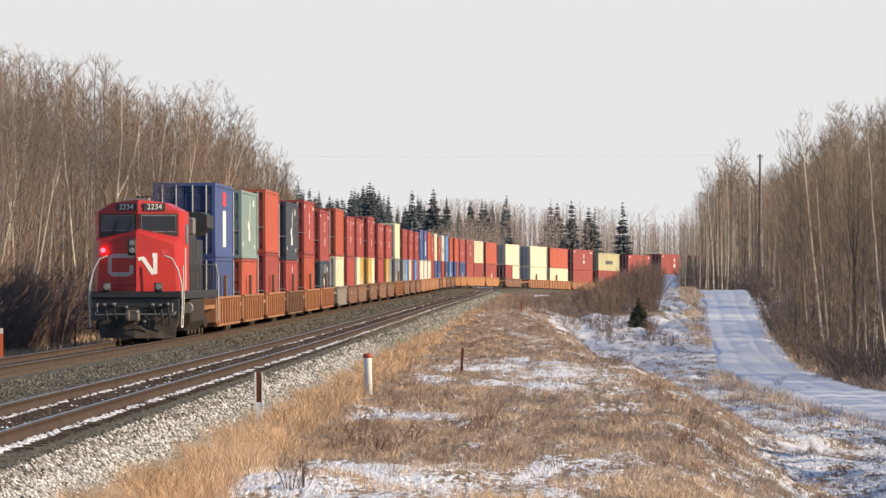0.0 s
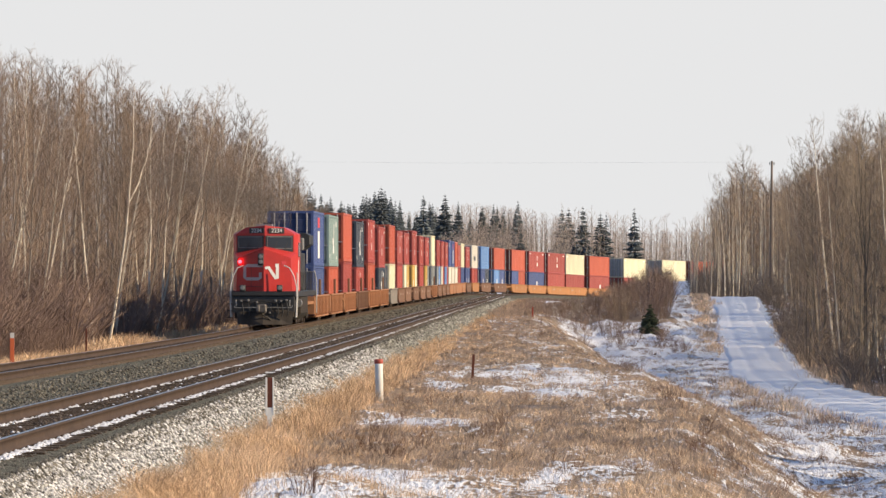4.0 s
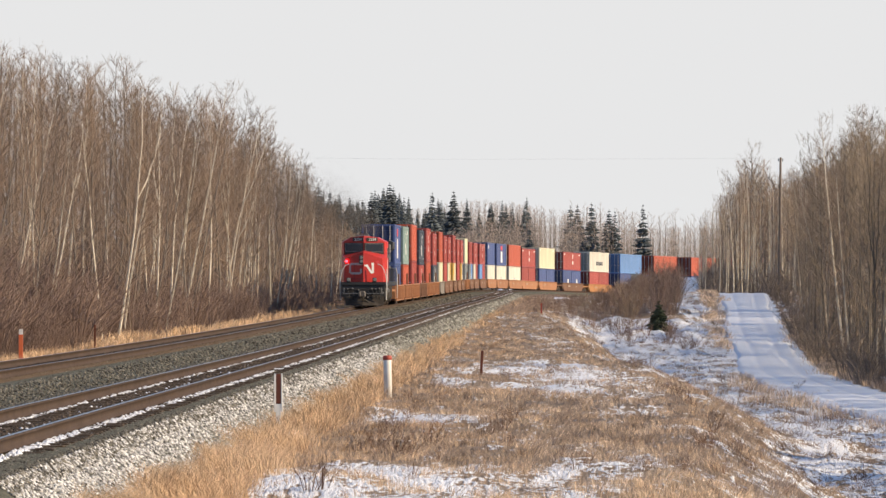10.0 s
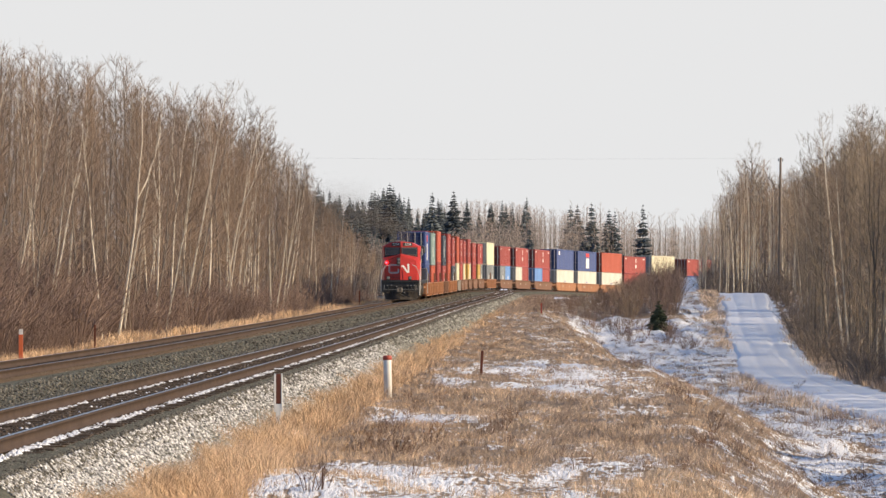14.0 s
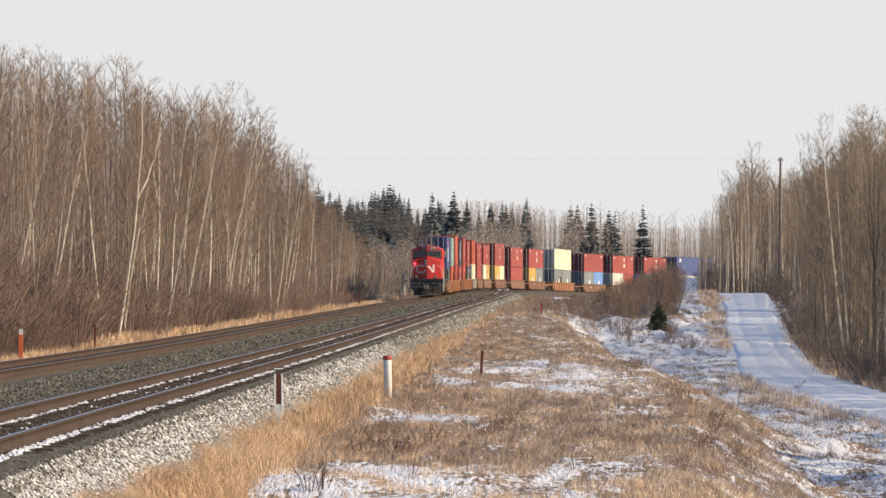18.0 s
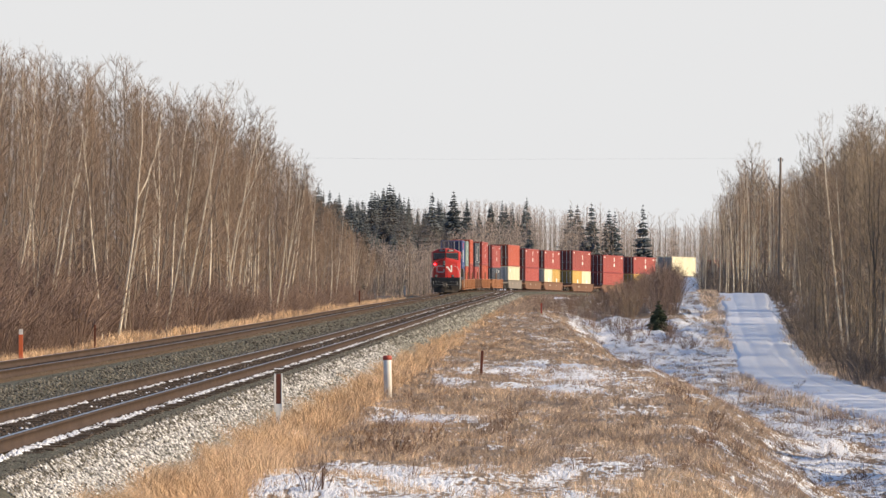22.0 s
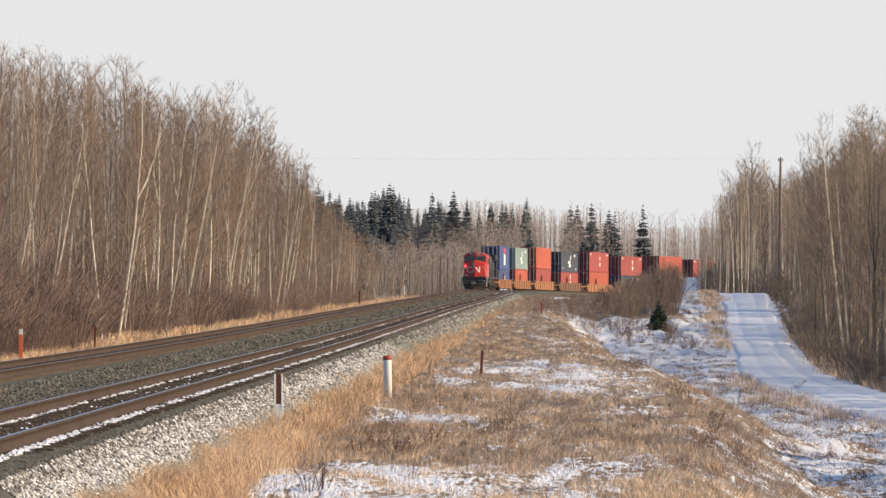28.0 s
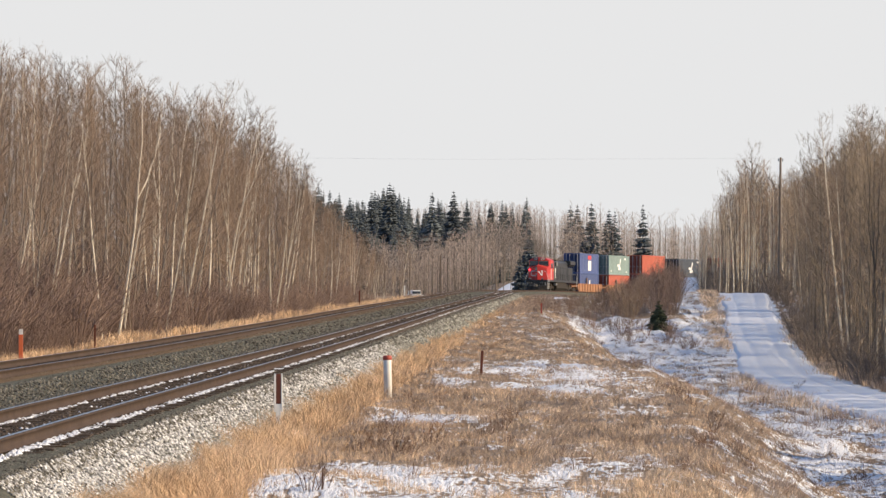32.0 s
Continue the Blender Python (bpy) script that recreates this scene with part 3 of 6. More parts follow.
def shrub(seed, height, stems, mat, spread=0.45, twigs=7, r=0.014, name="stems", split=False):
    """A mesh of a leafless many-stemmed bush."""
    rng = random.Random(seed)
    s = Shape()
    fine = Shape() if split else s
    for k in range(stems):
        a = rng.uniform(0, 6.28)
        d = rng.random() ** 0.6 * spread * height
        b = Vector((math.cos(a) * d * 0.35, math.sin(a) * d * 0.35, -0.05))
        h = height * rng.uniform(0.55, 1.0) * (1 - 0.3 * d / (spread * height + 1e-6))
        tip = Vector((math.cos(a) * d * 1.5 + rng.uniform(-.1, .1) * height, math.sin(a) * d * 1.5 + rng.uniform(-.1, .1) * height, h))
        mid = b.lerp(tip, 0.5) + Vector((-math.cos(a) * d * 0.15, -math.sin(a) * d * 0.15, 0.08 * h))
        s.tube([b, mid, tip], [r, r * 0.75, r * 0.35], 3)
        for q in range(twigs):
            u = rng.uniform(0.3, 0.97)
            c = b.lerp(mid, u * 2) if u < 0.5 else mid.lerp(tip, u * 2 - 1)
            e = c + Vector((rng.uniform(-.3, .3), rng.uniform(-.3, .3), rng.uniform(0.1, 0.45))) * (h * 0.55)
            fine.spike(c, e, r * 0.6)
    return (s.mesh(name, mat), fine.mesh("twigs", mat)) if split else s.mesh(name, mat)


def plant_bush(meshes, label, group, m):
    ob = thing("willow_bush", label, "bush", group)
    part("stem_clump", meshes[0], ob)["kind"] = "stuff"
    part("twig_mass", meshes[1], ob)["kind"] = "stuff"
    ob.matrix_basis = m


def spruce(seed, height, width=0.2):
    """Meshes of a spruce: trunk, and a crown of drooping needled boughs in ragged tiers."""
    rng = random.Random(seed)
    t, c = Shape(), Shape()
    t.tube([(0, 0, -0.1), (0, 0, height * 0.5), (0, 0, height)], [height * 0.012, height * 0.008, 0.01], 6)
    tiers = max(15, int(height * 2.6))
    for k in range(tiers):
        u = (k + rng.random() * 0.7) / tiers
        z = height * (0.06 + 0.93 * u)
        reach = height * width * (1 - u) ** 0.85 * rng.uniform(0.7, 1.15) + 0.12
        n = 9 if u < 0.7 else 6
        for j in range(n):
            a = 2 * math.pi * (j + rng.random() * 0.8) / n
            L = reach * rng.uniform(0.65, 1.2)
            d = Vector((math.cos(a), math.sin(a), 0))
            sd = Vector((-d.y, d.x, 0))
            wd = 0.16 * L + 0.10
            z0 = z + rng.uniform(-.1, .1)
            p = [d * (L * 0.05) + Vector((0, 0, z0)), d * (L * 0.5) + sd * wd + Vector((0, 0, z0 - 0.20 * L)), d * L + Vector((0, 0, z0 - 0.26 * L)),
                 d * (L * 0.5) - sd * wd + Vector((0, 0, z0 - 0.20 * L)), d * (L * 0.55) + Vector((0, 0, z0 - 0.02 * L)), d * (L * 0.45) + Vector((0, 0, z0 - 0.40 * L))]
            c.add(p, [(0, 1, 4), (1, 2, 4), (2, 3, 4), (3, 0, 4), (0, 5, 1), (1, 5, 2), (2, 5, 3), (3, 5, 0)])
            for q in range(3):
                b = d * (L * rng.uniform(0.35, 0.95)) + Vector((0, 0, z0 - 0.2 * L))
                e = b + (d * rng.uniform(0.1, 0.5) + sd * rng.uniform(-.7, .7) + Vector((0, 0, rng.uniform(-.55, .15)))) * (0.32 * L + 0.08)
                c.tube([b, e], [0.07 * L + 0.03, 0.01], 3)
    return t.mesh("trunk", SPRUCE_BARK), c.mesh("crown", NEEDLE_HAZED)


def plant_tree(kind, meshes, x, y, label, category, turn, size, group="", tilt=0.0, z=None, sway=0.0):
    ob = thing(kind, label, category, group)
    part("trunk", meshes[0], ob)
    part("crown", meshes[1], ob)
    ob.matrix_basis = pose(x, y, (float(land(x, y)) if z is None else z) - 0.1, tilt, sway, 0) @ Matrix.Rotation(radians(turn), 4, "Z") @ Matrix.Scale(size, 4)
    return ob


def far_line(y):
    """The x of the far track's centre line."""
    return float(line_x(y)) - SPACING


def bearing(x, y):
    """Where a place stands across the view, in steps of 1 / 9666 of its distance."""
    return 784 + 9666 * x / y


def roof_of_wood(x, y, ground):
    """How tall a tree may stand here: the crowns of the belt, the roadside and the rise each keep a ragged line."""
    b = bearing(x, y)
    if b < 710:
        line = np.interp(b, [-100, 0, 60, 120, 200, 235, 260, 300, 335, 410, 440, 470, 500, 530, 545, 580, 620, 660, 700],
                         [68, 75, 85, 85, 95, 115, 145, 146, 136, 158, 192, 232, 246, 285, 320, 362, 402, 438, 468])
    else:
        line = np.interp(b, [1230, 1250, 1270, 1295, 1315, 1330, 1345, 1370, 1400, 1425, 1442, 1460, 1480, 1500, 1540, 1600], [392, 362, 330, 300, 288, 236, 275, 302, 290, 300, 275, 232, 198, 172, 186, 176])
    return 2.13 + (490.6 - float(line)) / 9666 * y - ground


def build_woods():
    rng = random.Random(11)
    forms = [bare_tree(20 + i, 13.0, lean=rng.uniform(-0.03, 0.12), limbs=54 + 4 * (i % 4), spread=0.125 + 0.015 * (i % 3), crown_from=0.07 + 0.07 * (i % 3), twigs=14, thick=0.95, r0=0.055 + 0.008 * (i % 3), forks=(0, 1, 0, 2, 1)[i % 5]) for i in range(8)]
    grey = [bare_tree(40 + i, 13.0, lean=rng.uniform(-0.05, 0.05), limbs=52, spread=0.17, crown_from=0.1 + 0.05 * (i % 3), twigs=11, thick=1.0, r0=0.05, bark=BARK_GREY, twig=TWIG_WARM, forks=1 + i % 2, rise=(0.7, 1.7)) for i in range(4)]
    # second set of the same aspens, trunks painted as if in shade
    shaded_forms = []
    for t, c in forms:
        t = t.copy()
        t.materials[0] = BARK_SHADED
        shaded_forms.append((t, c))
    label = "leafless aspen with a pale slender trunk and grey-brown twigs"
    dark_label = "leafless grey-barked poplar with many fine branches"
    # the belt of aspens along the far track
    for row, (a, b, step) in enumerate(((7.5, 10.5, 1.0), (9.5, 13.5, 0.95))):
        y = 176.0
        while y < 690:
            x = far_line(y) - rng.uniform(a, b)
            g = float(land(x, y))
            tall = min(rng.uniform(10.5, 16.8) * (0.92 if row == 0 else 1.04), roof_of_wood(x, y, g) * rng.uniform(0.86, 1.0))
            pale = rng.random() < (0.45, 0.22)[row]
            plant_tree("aspen", rng.choice(forms if pale else shaded_forms), x, y, label, "tree", rng.uniform(0, 360), tall / 13.2, "aspens along the far track", rng.uniform(-4, 4), None, rng.uniform(-4, 10))
            y += rng.uniform(2.4, 6.2) * step * (1.0 if y < 420 else 1.5)
    # beside the snowy road, and beyond its crest
    for y0, y1, n, reach, first in ((285, 420, 120, 11.0, 3.4), (420, 575, 60, 12.0, 4.2), (590, 705, 60, 0.0, 0.0)):
        for i in range(n):
            y = y0 + (y1 - y0) * (i + rng.random()) / n
            x = float(road_x(y)) + first + rng.random() ** 1.2 * reach
            if not reach:
                x = (1262 + 200 * rng.random() ** 0.85 - 784) / 9666 * y
            if y < 575 and abs(bearing(x, y) - 1379) < 22:
                x += 32 / 9666 * y
            tall = min(rng.uniform(10.5, 19.5), roof_of_wood(x, y, float(land(x, y))) * rng.uniform(0.8, 1.0))
            dark = rng.random() < (0.7 if y < 575 else 0.6)
            plant_tree("poplar" if dark else "aspen", rng.choice(grey if dark else forms), x, y, dark_label if dark else label, "tree", rng.uniform(0, 360), tall / 13.2,
                       "trees beside the snowy road", rng.uniform(-4, 4), None, rng.uniform(-5, 4))
    return forms


def joined(name, meshes, places, mats, label, category, slot=1):
    """Many copies of forms in ONE mesh, for what nobody could count."""
    cache = {}
    vs, qs, ts, o = [], [], [], 0
    for k, x, y, z, turn, size in places:
        if k not in cache:
            me = meshes[k]
            v = np.empty(len(me.vertices) * 3, np.float32)
            me.vertices.foreach_get("co", v)
            q = np.array([p.vertices[:] for p in me.polygons if len(p.vertices) == 4], np.int32).reshape(-1, 4)
            t = np.array([p.vertices[:] for p in me.polygons if len(p.vertices) == 3], np.int32).reshape(-1, 3)
            cache[k] = (v.reshape(-1, 3), q, t)
        v, q, t = cache[k]
        c, s = math.cos(turn) * size, math.sin(turn) * size
        vs.append(np.stack([v[:, 0] * c - v[:, 1] * s + x, v[:, 0] * s + v[:, 1] * c + y, v[:, 2] * size + z], 1))
        qs.append(q + o)
        ts.append(t + o)
        o += len(v)
    me = array_mesh(name, np.concatenate(vs), np.concatenate(qs), mats, np.concatenate(ts))
    return tagged(new(name, me), label, category, kind="stuff")


def build_far_woods(forms):
    rng = random.Random(29)
    thin = [bare_tree(70 + i, 13.0, limbs=17, twigs=7, crown_from=0.25, spread=0.14, r0=0.085, subs=1, thick=1.7) for i in range(4)]

    slim = [bare_tree(80 + i, 13.0, limbs=18, twigs=10, crown_from=0.15, spread=0.15, r0=0.05, subs=0, thick=2.0) for i in range(4)]

    # brush and bushy twigs are overthick, to make the roadside wood block more sun
    brush = [bare_tree(90 + i, 13.0, limbs=21, twigs=9, crown_from=0.08, spread=0.17, r0=0.06, subs=0, thick=2.8) for i in range(4)]
    bushy = [bare_tree(95 + i, 13.0, limbs=30, twigs=14, crown_from=0.06, spread=0.2, r0=0.07, subs=0, thick=8.5, twig=TWIG_SHADED) for i in range(4)]

    belt = [bare_tree(60 + i, 13.0, lean=0.03 * i, limbs=30, twigs=10, crown_from=0.1, spread=0.15, r0=0.055, subs=1, thick=1.25) for i in range(4)]
    haze_form = [bare_tree(100 + i, 13.0, limbs=20, twigs=8, crown_from=0.08, spread=0.17, r0=0.06, subs=0, thick=3.0) for i in range(4)]

    def wood(name, n, spot, label, hmin, hmax, thin=thin):
        places = []
        for i in range(n):
            x, y = spot()
            tall = rng.uniform(hmin, hmax)
            g = float(land(x, y))
            if name in ("crest_wood", "aspen_belt", "roadside_wood", "deep_wood"):
                tall = max(1.2, min(tall, roof_of_wood(x, y, g) * (rng.uniform(0.86, 1.0) if name == "aspen_belt" else rng.uniform(0.7, 0.97))))
            if name in ("far_aspens", "hill_aspens", "crossing_aspens") and bearing(x, y) < 1012:
                tall = max(2.5, min(tall, 2.13 + (490.6 - 374 - rng.uniform(0, 34)) / 9666 * y - g))
            if name in ("hill_wood", "rise_brush"):
                b = bearing(x, y)
                line = float(np.interp(b, [535, 600, 660, 720, 780, 840, 880, 930, 1000, 1050, 1100, 1150, 1200, 1260], [345, 358, 368, 368, 362, 352, 356, 358, 372, 375, 362, 362, 365, 362]))
                line += rng.uniform(0, 16) if name == "hill_wood" else rng.uniform(45, 95)
                tall = max(2.5, min(13.0, 2.13 + (490.6 - line) / 9666 * y - g))
            places.append((rng.randrange(4), x, y, g - 0.2, rng.uniform(0, 6.28), tall / 13.0))
        joined(name + "_trunks", [f[0] for f in thin], places, BARK if name == "crest_wood" else BARK_SHADED if name == "aspen_belt" else BARK_GREY, label + ", slender trunks", "woods")
        joined(name + "_twigs", [f[1] for f in thin], places, TWIG_HAZED if name in ("hill_aspens", "far_aspens", "crossing_aspens", "hill_wood", "rise_brush") else TWIG_SHADED if name in ("roadside_wood", "deep_wood", "roadside_grove", "young_growth") else TWIG, label + ", bare twigs", "woods")

    # deep in the belt along the far track
    def deep():
        y = rng.uniform(180, 660)
        return far_line(y) - rng.uniform(12.5, 34), y
    wood("aspen_belt", 560, deep, "dense leafless aspens behind the belt's edge", 11.5, 18.5, belt)

    def behind_curve():
        while True:
            y = rng.uniform(800, 970)
            x = rng.uniform(0.004, 0.064) * y
            if x < float(line_x(y)) - SPACING - 7:
                return x, y
    wood("far_aspens", 300, behind_curve, "distant leafless aspens beyond the curve", 11.0, 15.5, slim)

    # before the rise, on both sides of the lane where the pickup runs
    def past_crossing():
        while True:
            px, y = rng.uniform(520, 945), rng.uniform(775, 960)
            x = (px - 784) / 9666 * y
            lane = 844.0 - 1.364 * x
            clear = y > lane + 5 if px < 790 else y > 800
            if clear and x < float(line_x(y)) - SPACING - 7 and abs(x - float(np.interp(y, [765, 800, 850, 905], [6.3, 7.6, 9.8, 12.6]))) > 4.5 and not (850 < px < 925 and y < 900):
                return x, y
    wood("crossing_aspens", 340, past_crossing, "soft grey-pink leafless aspens beyond the crossing", 6.0, 10.0, brush)

    def hillside():
        y = rng.uniform(860, 1260)
        return rng.uniform(0.002, 0.066) * y, y
    wood("hill_aspens", 360, hillside, "distant leafless aspens on a rise", 7.0, 10.5, slim)

    def crest_of_rise():
        y = rng.uniform(1290, 1420)
        return (rng.uniform(500, 1300) - 784) / 9666 * y, y
    wood("hill_wood", 640, crest_of_rise, "dense leafless wood along the top of the far rise", 7.0, 12.0, haze_form)

    def foot_of_rise():
        y = rng.uniform(960, 1100)
        return (rng.uniform(520, 960) - 784) / 9666 * y, y
    wood("rise_brush", 420, foot_of_rise, "leafless young wood below the spruces", 5.0, 9.0, haze_form)

    def right_back():
        y = rng.uniform(290, 720)
        return float(road_x(y)) + (5 + 48 * rng.random() ** 1.3 if y < 580 else rng.uniform(5, 55)), y
    wood("roadside_wood", 430, right_back, "leafless aspens deep beside the snowy road", 9.0, 13.5, brush)

    def right_deep():
        y = rng.uniform(270, 700)
        return float(road_x(y)) + rng.uniform(6, 40), y
    wood("deep_wood", 620, right_deep, "dense leafless aspens filling the wood beside the road", 10.0, 14.5, bushy)

    def past_crest():
        y = rng.uniform(585, 720)
        return (rng.uniform(1238, 1500) - 784) / 9666 * y, y
    wood("crest_wood", 240, past_crest, "leafless aspens beyond the road's crest", 9.0, 15.0)

    # unseen trees added towards the eye to shade bank and dip, with a clearing
    def right_near():
        y = rng.uniform(84, 150) if rng.random() < 0.38 else rng.uniform(180, 292)
        return max(0.088 * y + 2, float(road_x(y)) + 6) + 30 * rng.random() ** 1.3, y
    wood("roadside_grove", 430, right_near, "unseen leafless aspens beside the road, added to shade the bank and dip", 9.0, 13.5, bushy)

    # unseen low trees added in the clearing: they shade the dip, not the bank
    def clearing():
        y = rng.uniform(148, 182)
        return max(0.088 * y + 2, float(road_x(y)) + 5) + rng.uniform(0, 6), y
    wood("young_growth", 80, clearing, "unseen low young aspens, added to shade the dip only", 5.5, 7.5, bushy)

    firs = [spruce(50 + i, 14.0, 0.19 + 0.03 * (i % 3)) for i in range(4)]
    label = "spruce among distant bare aspens, needles tinted blue-grey for haze"
    for i in range(165):
        px = 535 + 410 * rng.random() ** 1.35
        y = rng.uniform(1120, 1280)
        x = (px - 784) / 9666 * y
        top = np.interp(px, [540, 600, 690, 720, 765, 800, 840, 880, 935, 950], [322, 340, 330, 350, 352, 342, 360, 356, 362, 372]) + rng.uniform(-6, 58)
        h = 2.13 + (490.6 - top) / 9666 * y - float(land(x, y))
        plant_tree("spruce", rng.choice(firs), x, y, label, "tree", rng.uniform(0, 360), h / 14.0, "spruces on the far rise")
    for i in range(46):
        px = rng.uniform(548, 705) if i % 3 else rng.uniform(870, 948)
        y = rng.uniform(985, 1090)
        x = (px - 784) / 9666 * y
        top = np.interp(px, [548, 600, 655, 705, 870, 948], [338, 352, 372, 400, 376, 372]) + rng.uniform(0, 52)
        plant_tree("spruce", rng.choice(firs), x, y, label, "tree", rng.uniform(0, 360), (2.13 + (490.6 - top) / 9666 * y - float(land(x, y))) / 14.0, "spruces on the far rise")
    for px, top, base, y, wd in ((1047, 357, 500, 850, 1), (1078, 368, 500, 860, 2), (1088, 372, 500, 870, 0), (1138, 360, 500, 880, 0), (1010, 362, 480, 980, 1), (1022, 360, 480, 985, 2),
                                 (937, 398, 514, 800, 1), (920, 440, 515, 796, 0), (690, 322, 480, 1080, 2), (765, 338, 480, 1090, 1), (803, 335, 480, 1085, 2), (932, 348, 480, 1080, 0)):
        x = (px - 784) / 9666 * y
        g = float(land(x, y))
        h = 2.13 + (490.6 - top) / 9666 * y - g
        plant_tree("spruce", firs[wd], x, y, "tall spruce standing among bare aspens, needles tinted blue-grey for haze", "tree", rng.uniform(0, 360), h / 14.0, "", 0)
    small = spruce(91, 2.1, 0.46)
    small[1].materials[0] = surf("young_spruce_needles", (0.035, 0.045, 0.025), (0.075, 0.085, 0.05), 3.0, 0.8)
    plant_tree("young_spruce", small, 17.6, 445, "small dark young spruce on a snowy bank", "tree", 40, 1.2)
    return firs


def build_bushes():
    rng = random.Random(5)
    red = [shrub(100 + i, 3.2, 40, TWIG_RED, 0.42, 14, 0.011, split=True) for i in range(5)]
    label = "leafless reddish-brown willow bush"
    # edge of the belt along the far track
    far_bush = []
    y = 176.0
    while y < 560:
        for lo, hi, sz in ((5.6, 7.4, 0.55), (6.8, 9.0, 1.0), (8.2, 10.5, 1.45), (9.0, 12.5, 1.7)):
            x = far_line(y) - rng.uniform(lo, hi) - (1.2 if 240 < y < 330 else 0)
            size = sz * rng.uniform(0.7, 1.15) * float(np.interp(y, [176, 230, 300, 360, 600], [1.05, 1.1, 0.9, 0.75, 0.7]))
            if y > 350:
                far_bush.append((rng.randrange(5), x, y, float(land(x, y)) - 0.05, rng.uniform(0, 6.28), size))
                continue
            plant_bush(rng.choice(red), label + " at the edge of the wood", "bushes along the far track", pose(x, y + rng.uniform(-1, 1), float(land(x, y)) - 0.05, 0, 0, rng.uniform(0, 360)) @ Matrix.Scale(size, 4))
        y += rng.uniform(3.2, 6.5) * (1 if y < 350 else 1.5)
    # the thicket that hides the curve
    grey = [shrub(110 + i, 3.2, 17, TWIG_RED if i % 3 else TWIG_WARM, 0.26, 20, 0.008, split=True) for i in range(6)]
    for i in range(150):
        y = rng.uniform(470, 566)
        px = 1008 + 196 * rng.random() ** 0.85
        x = (px - 784) / 9666 * y
        top = np.interp(px, [1012, 1032, 1182, 1202, 1215], [530, 519, 456, 464, 486]) + rng.uniform(-3, 14)
        g = float(land(x, y))
        h = max(0.7, 2.13 + (490.6 - top) / 9666 * y - g)
        plant_bush(rng.choice(grey), label + " in a dense thicket on the snowy bank", "thicket before the curve", pose(x, y, g - 0.05, 0, 0, rng.uniform(0, 360)) @ Matrix.Scale(h / 2.8 * rng.uniform(0.8, 1.08), 4))
    low = []
    for i in range(330):
        y = 1 / rng.uniform(1 / 560.0, 1 / 176.0)
        x = far_line(y) - rng.uniform(6.8, 12.5)
        low.append((rng.randrange(5), x, y, float(land(x, y)) - 0.05, rng.uniform(0, 6.28), rng.uniform(0.5, 1.3) * (1.0 if y < 330 else 0.75)))
    # lower growth on the bank before the thicket, and under the trees beside the road
    for i in range(120):
        y = rng.uniform(400, 520)
        x = rng.uniform(edge_x(y) + 0.5, 19.0)
        low.append((rng.randrange(5), x, y, float(land(x, y)) - 0.05, rng.uniform(0, 6.28), rng.uniform(0.2, 0.5)))
    dark = []
    for i in range(520):
        y = rng.uniform(255, 700)
        x = float(road_x(y)) + 2.9 + 36 * rng.random() ** 1.8 if y < 575 else (rng.uniform(1264, 1480) - 784) / 9666 * y
        dark.append((rng.randrange(5), x, y, float(land(x, y)) - 0.05, rng.uniform(0, 6.28), rng.uniform(0.35, 1.1)))
    for i in range(260):
        px, y = rng.uniform(560, 800), rng.uniform(775, 838)
        x = (px - 784) / 9666 * y
        if y < 836.0 - 1.364 * x:
            low.append((rng.randrange(5), x, y, float(land(x, y)) - 0.05, rng.uniform(0, 6.28), rng.uniform(0.22, 0.44)))
    for i in range(70):
        px, y = rng.uniform(1246, 1320), rng.uniform(600, 680)
        x = (px - 784) / 9666 * y
        dark.append((rng.randrange(5), x, y, float(land(x, y)) - 0.05, rng.uniform(0, 6.28), rng.uniform(0.8, 1.3)))
    scrub = [shrub(120 + i, 3.2, 17, TWIG_RED, 0.42, 7, 0.025) for i in range(5)]
    joined("undergrowth", scrub, low + far_bush, TWIG_RED, "leafless reddish-brown undergrowth on the banks", "bush")
    # undergrowth in the twig colour that carries the wood's shade
    joined("wood_undergrowth", scrub, dark, TWIG_SHADED, "leafless undergrowth beneath the roadside trees, shade put into its colour", "bush")
    weeds = [shrub(140 + i, 0.7, 11 + 4 * i, STEM_RED, 0.55, 9, 0.0045) for i in range(4)]
    spots = [(px, py, 0.75) for px, py in ((752, 778), (772, 770), (762, 790), (855, 775), (872, 772), (890, 765), (905, 745), (640, 800), (668, 792), (700, 806), (690, 775), (548, 872), (570, 868), (720, 812), (1125, 650), (1150, 652),
                                          (1200, 700), (1215, 712), (1180, 690), (1330, 700), (1345, 690), (1310, 705), (1400, 705), (1410, 690), (1430, 720), (1470, 745), (1490, 750), (1520, 745), (1540, 750), (1255, 800), (1350, 720), (990, 592), (975, 590), (1010, 586))]
    for i in range(95):
        if i < 30:
            px, py, sz = rng.uniform(600, 1150), rng.uniform(680, 850), rng.uniform(0.3, 0.6)
        else:
            px, py, sz = rng.uniform(1200, 1568), rng.uniform(680, 880), rng.uniform(0.25, 0.6)
        spots.append((px, py, sz))
    for px, py, sz in spots:
        hit = drop((px - 784) / 9666, (py - 490.6) / 9666)
        ob = thing("weed_clump", "clump of dead reddish-brown weed stems in the snow", "plant", "dead weeds in the grass", data=rng.choice(weeds))
        ob.matrix_basis = pose(hit[0], hit[1], hit[2] - 0.02, 0, 0, rng.uniform(0, 360)) @ Matrix.Scale(sz * rng.uniform(0.75, 1.15), 4)


def drop(a, b):
    """Where the slope (a to the right, b down) from the eye meets the land."""
    y = np.arange(70, 700, 0.5)
    z = land(a * y, y)
    i = int(np.argmax(2.13 - b * y < z))
    return a * y[i], y[i], float(z[i])


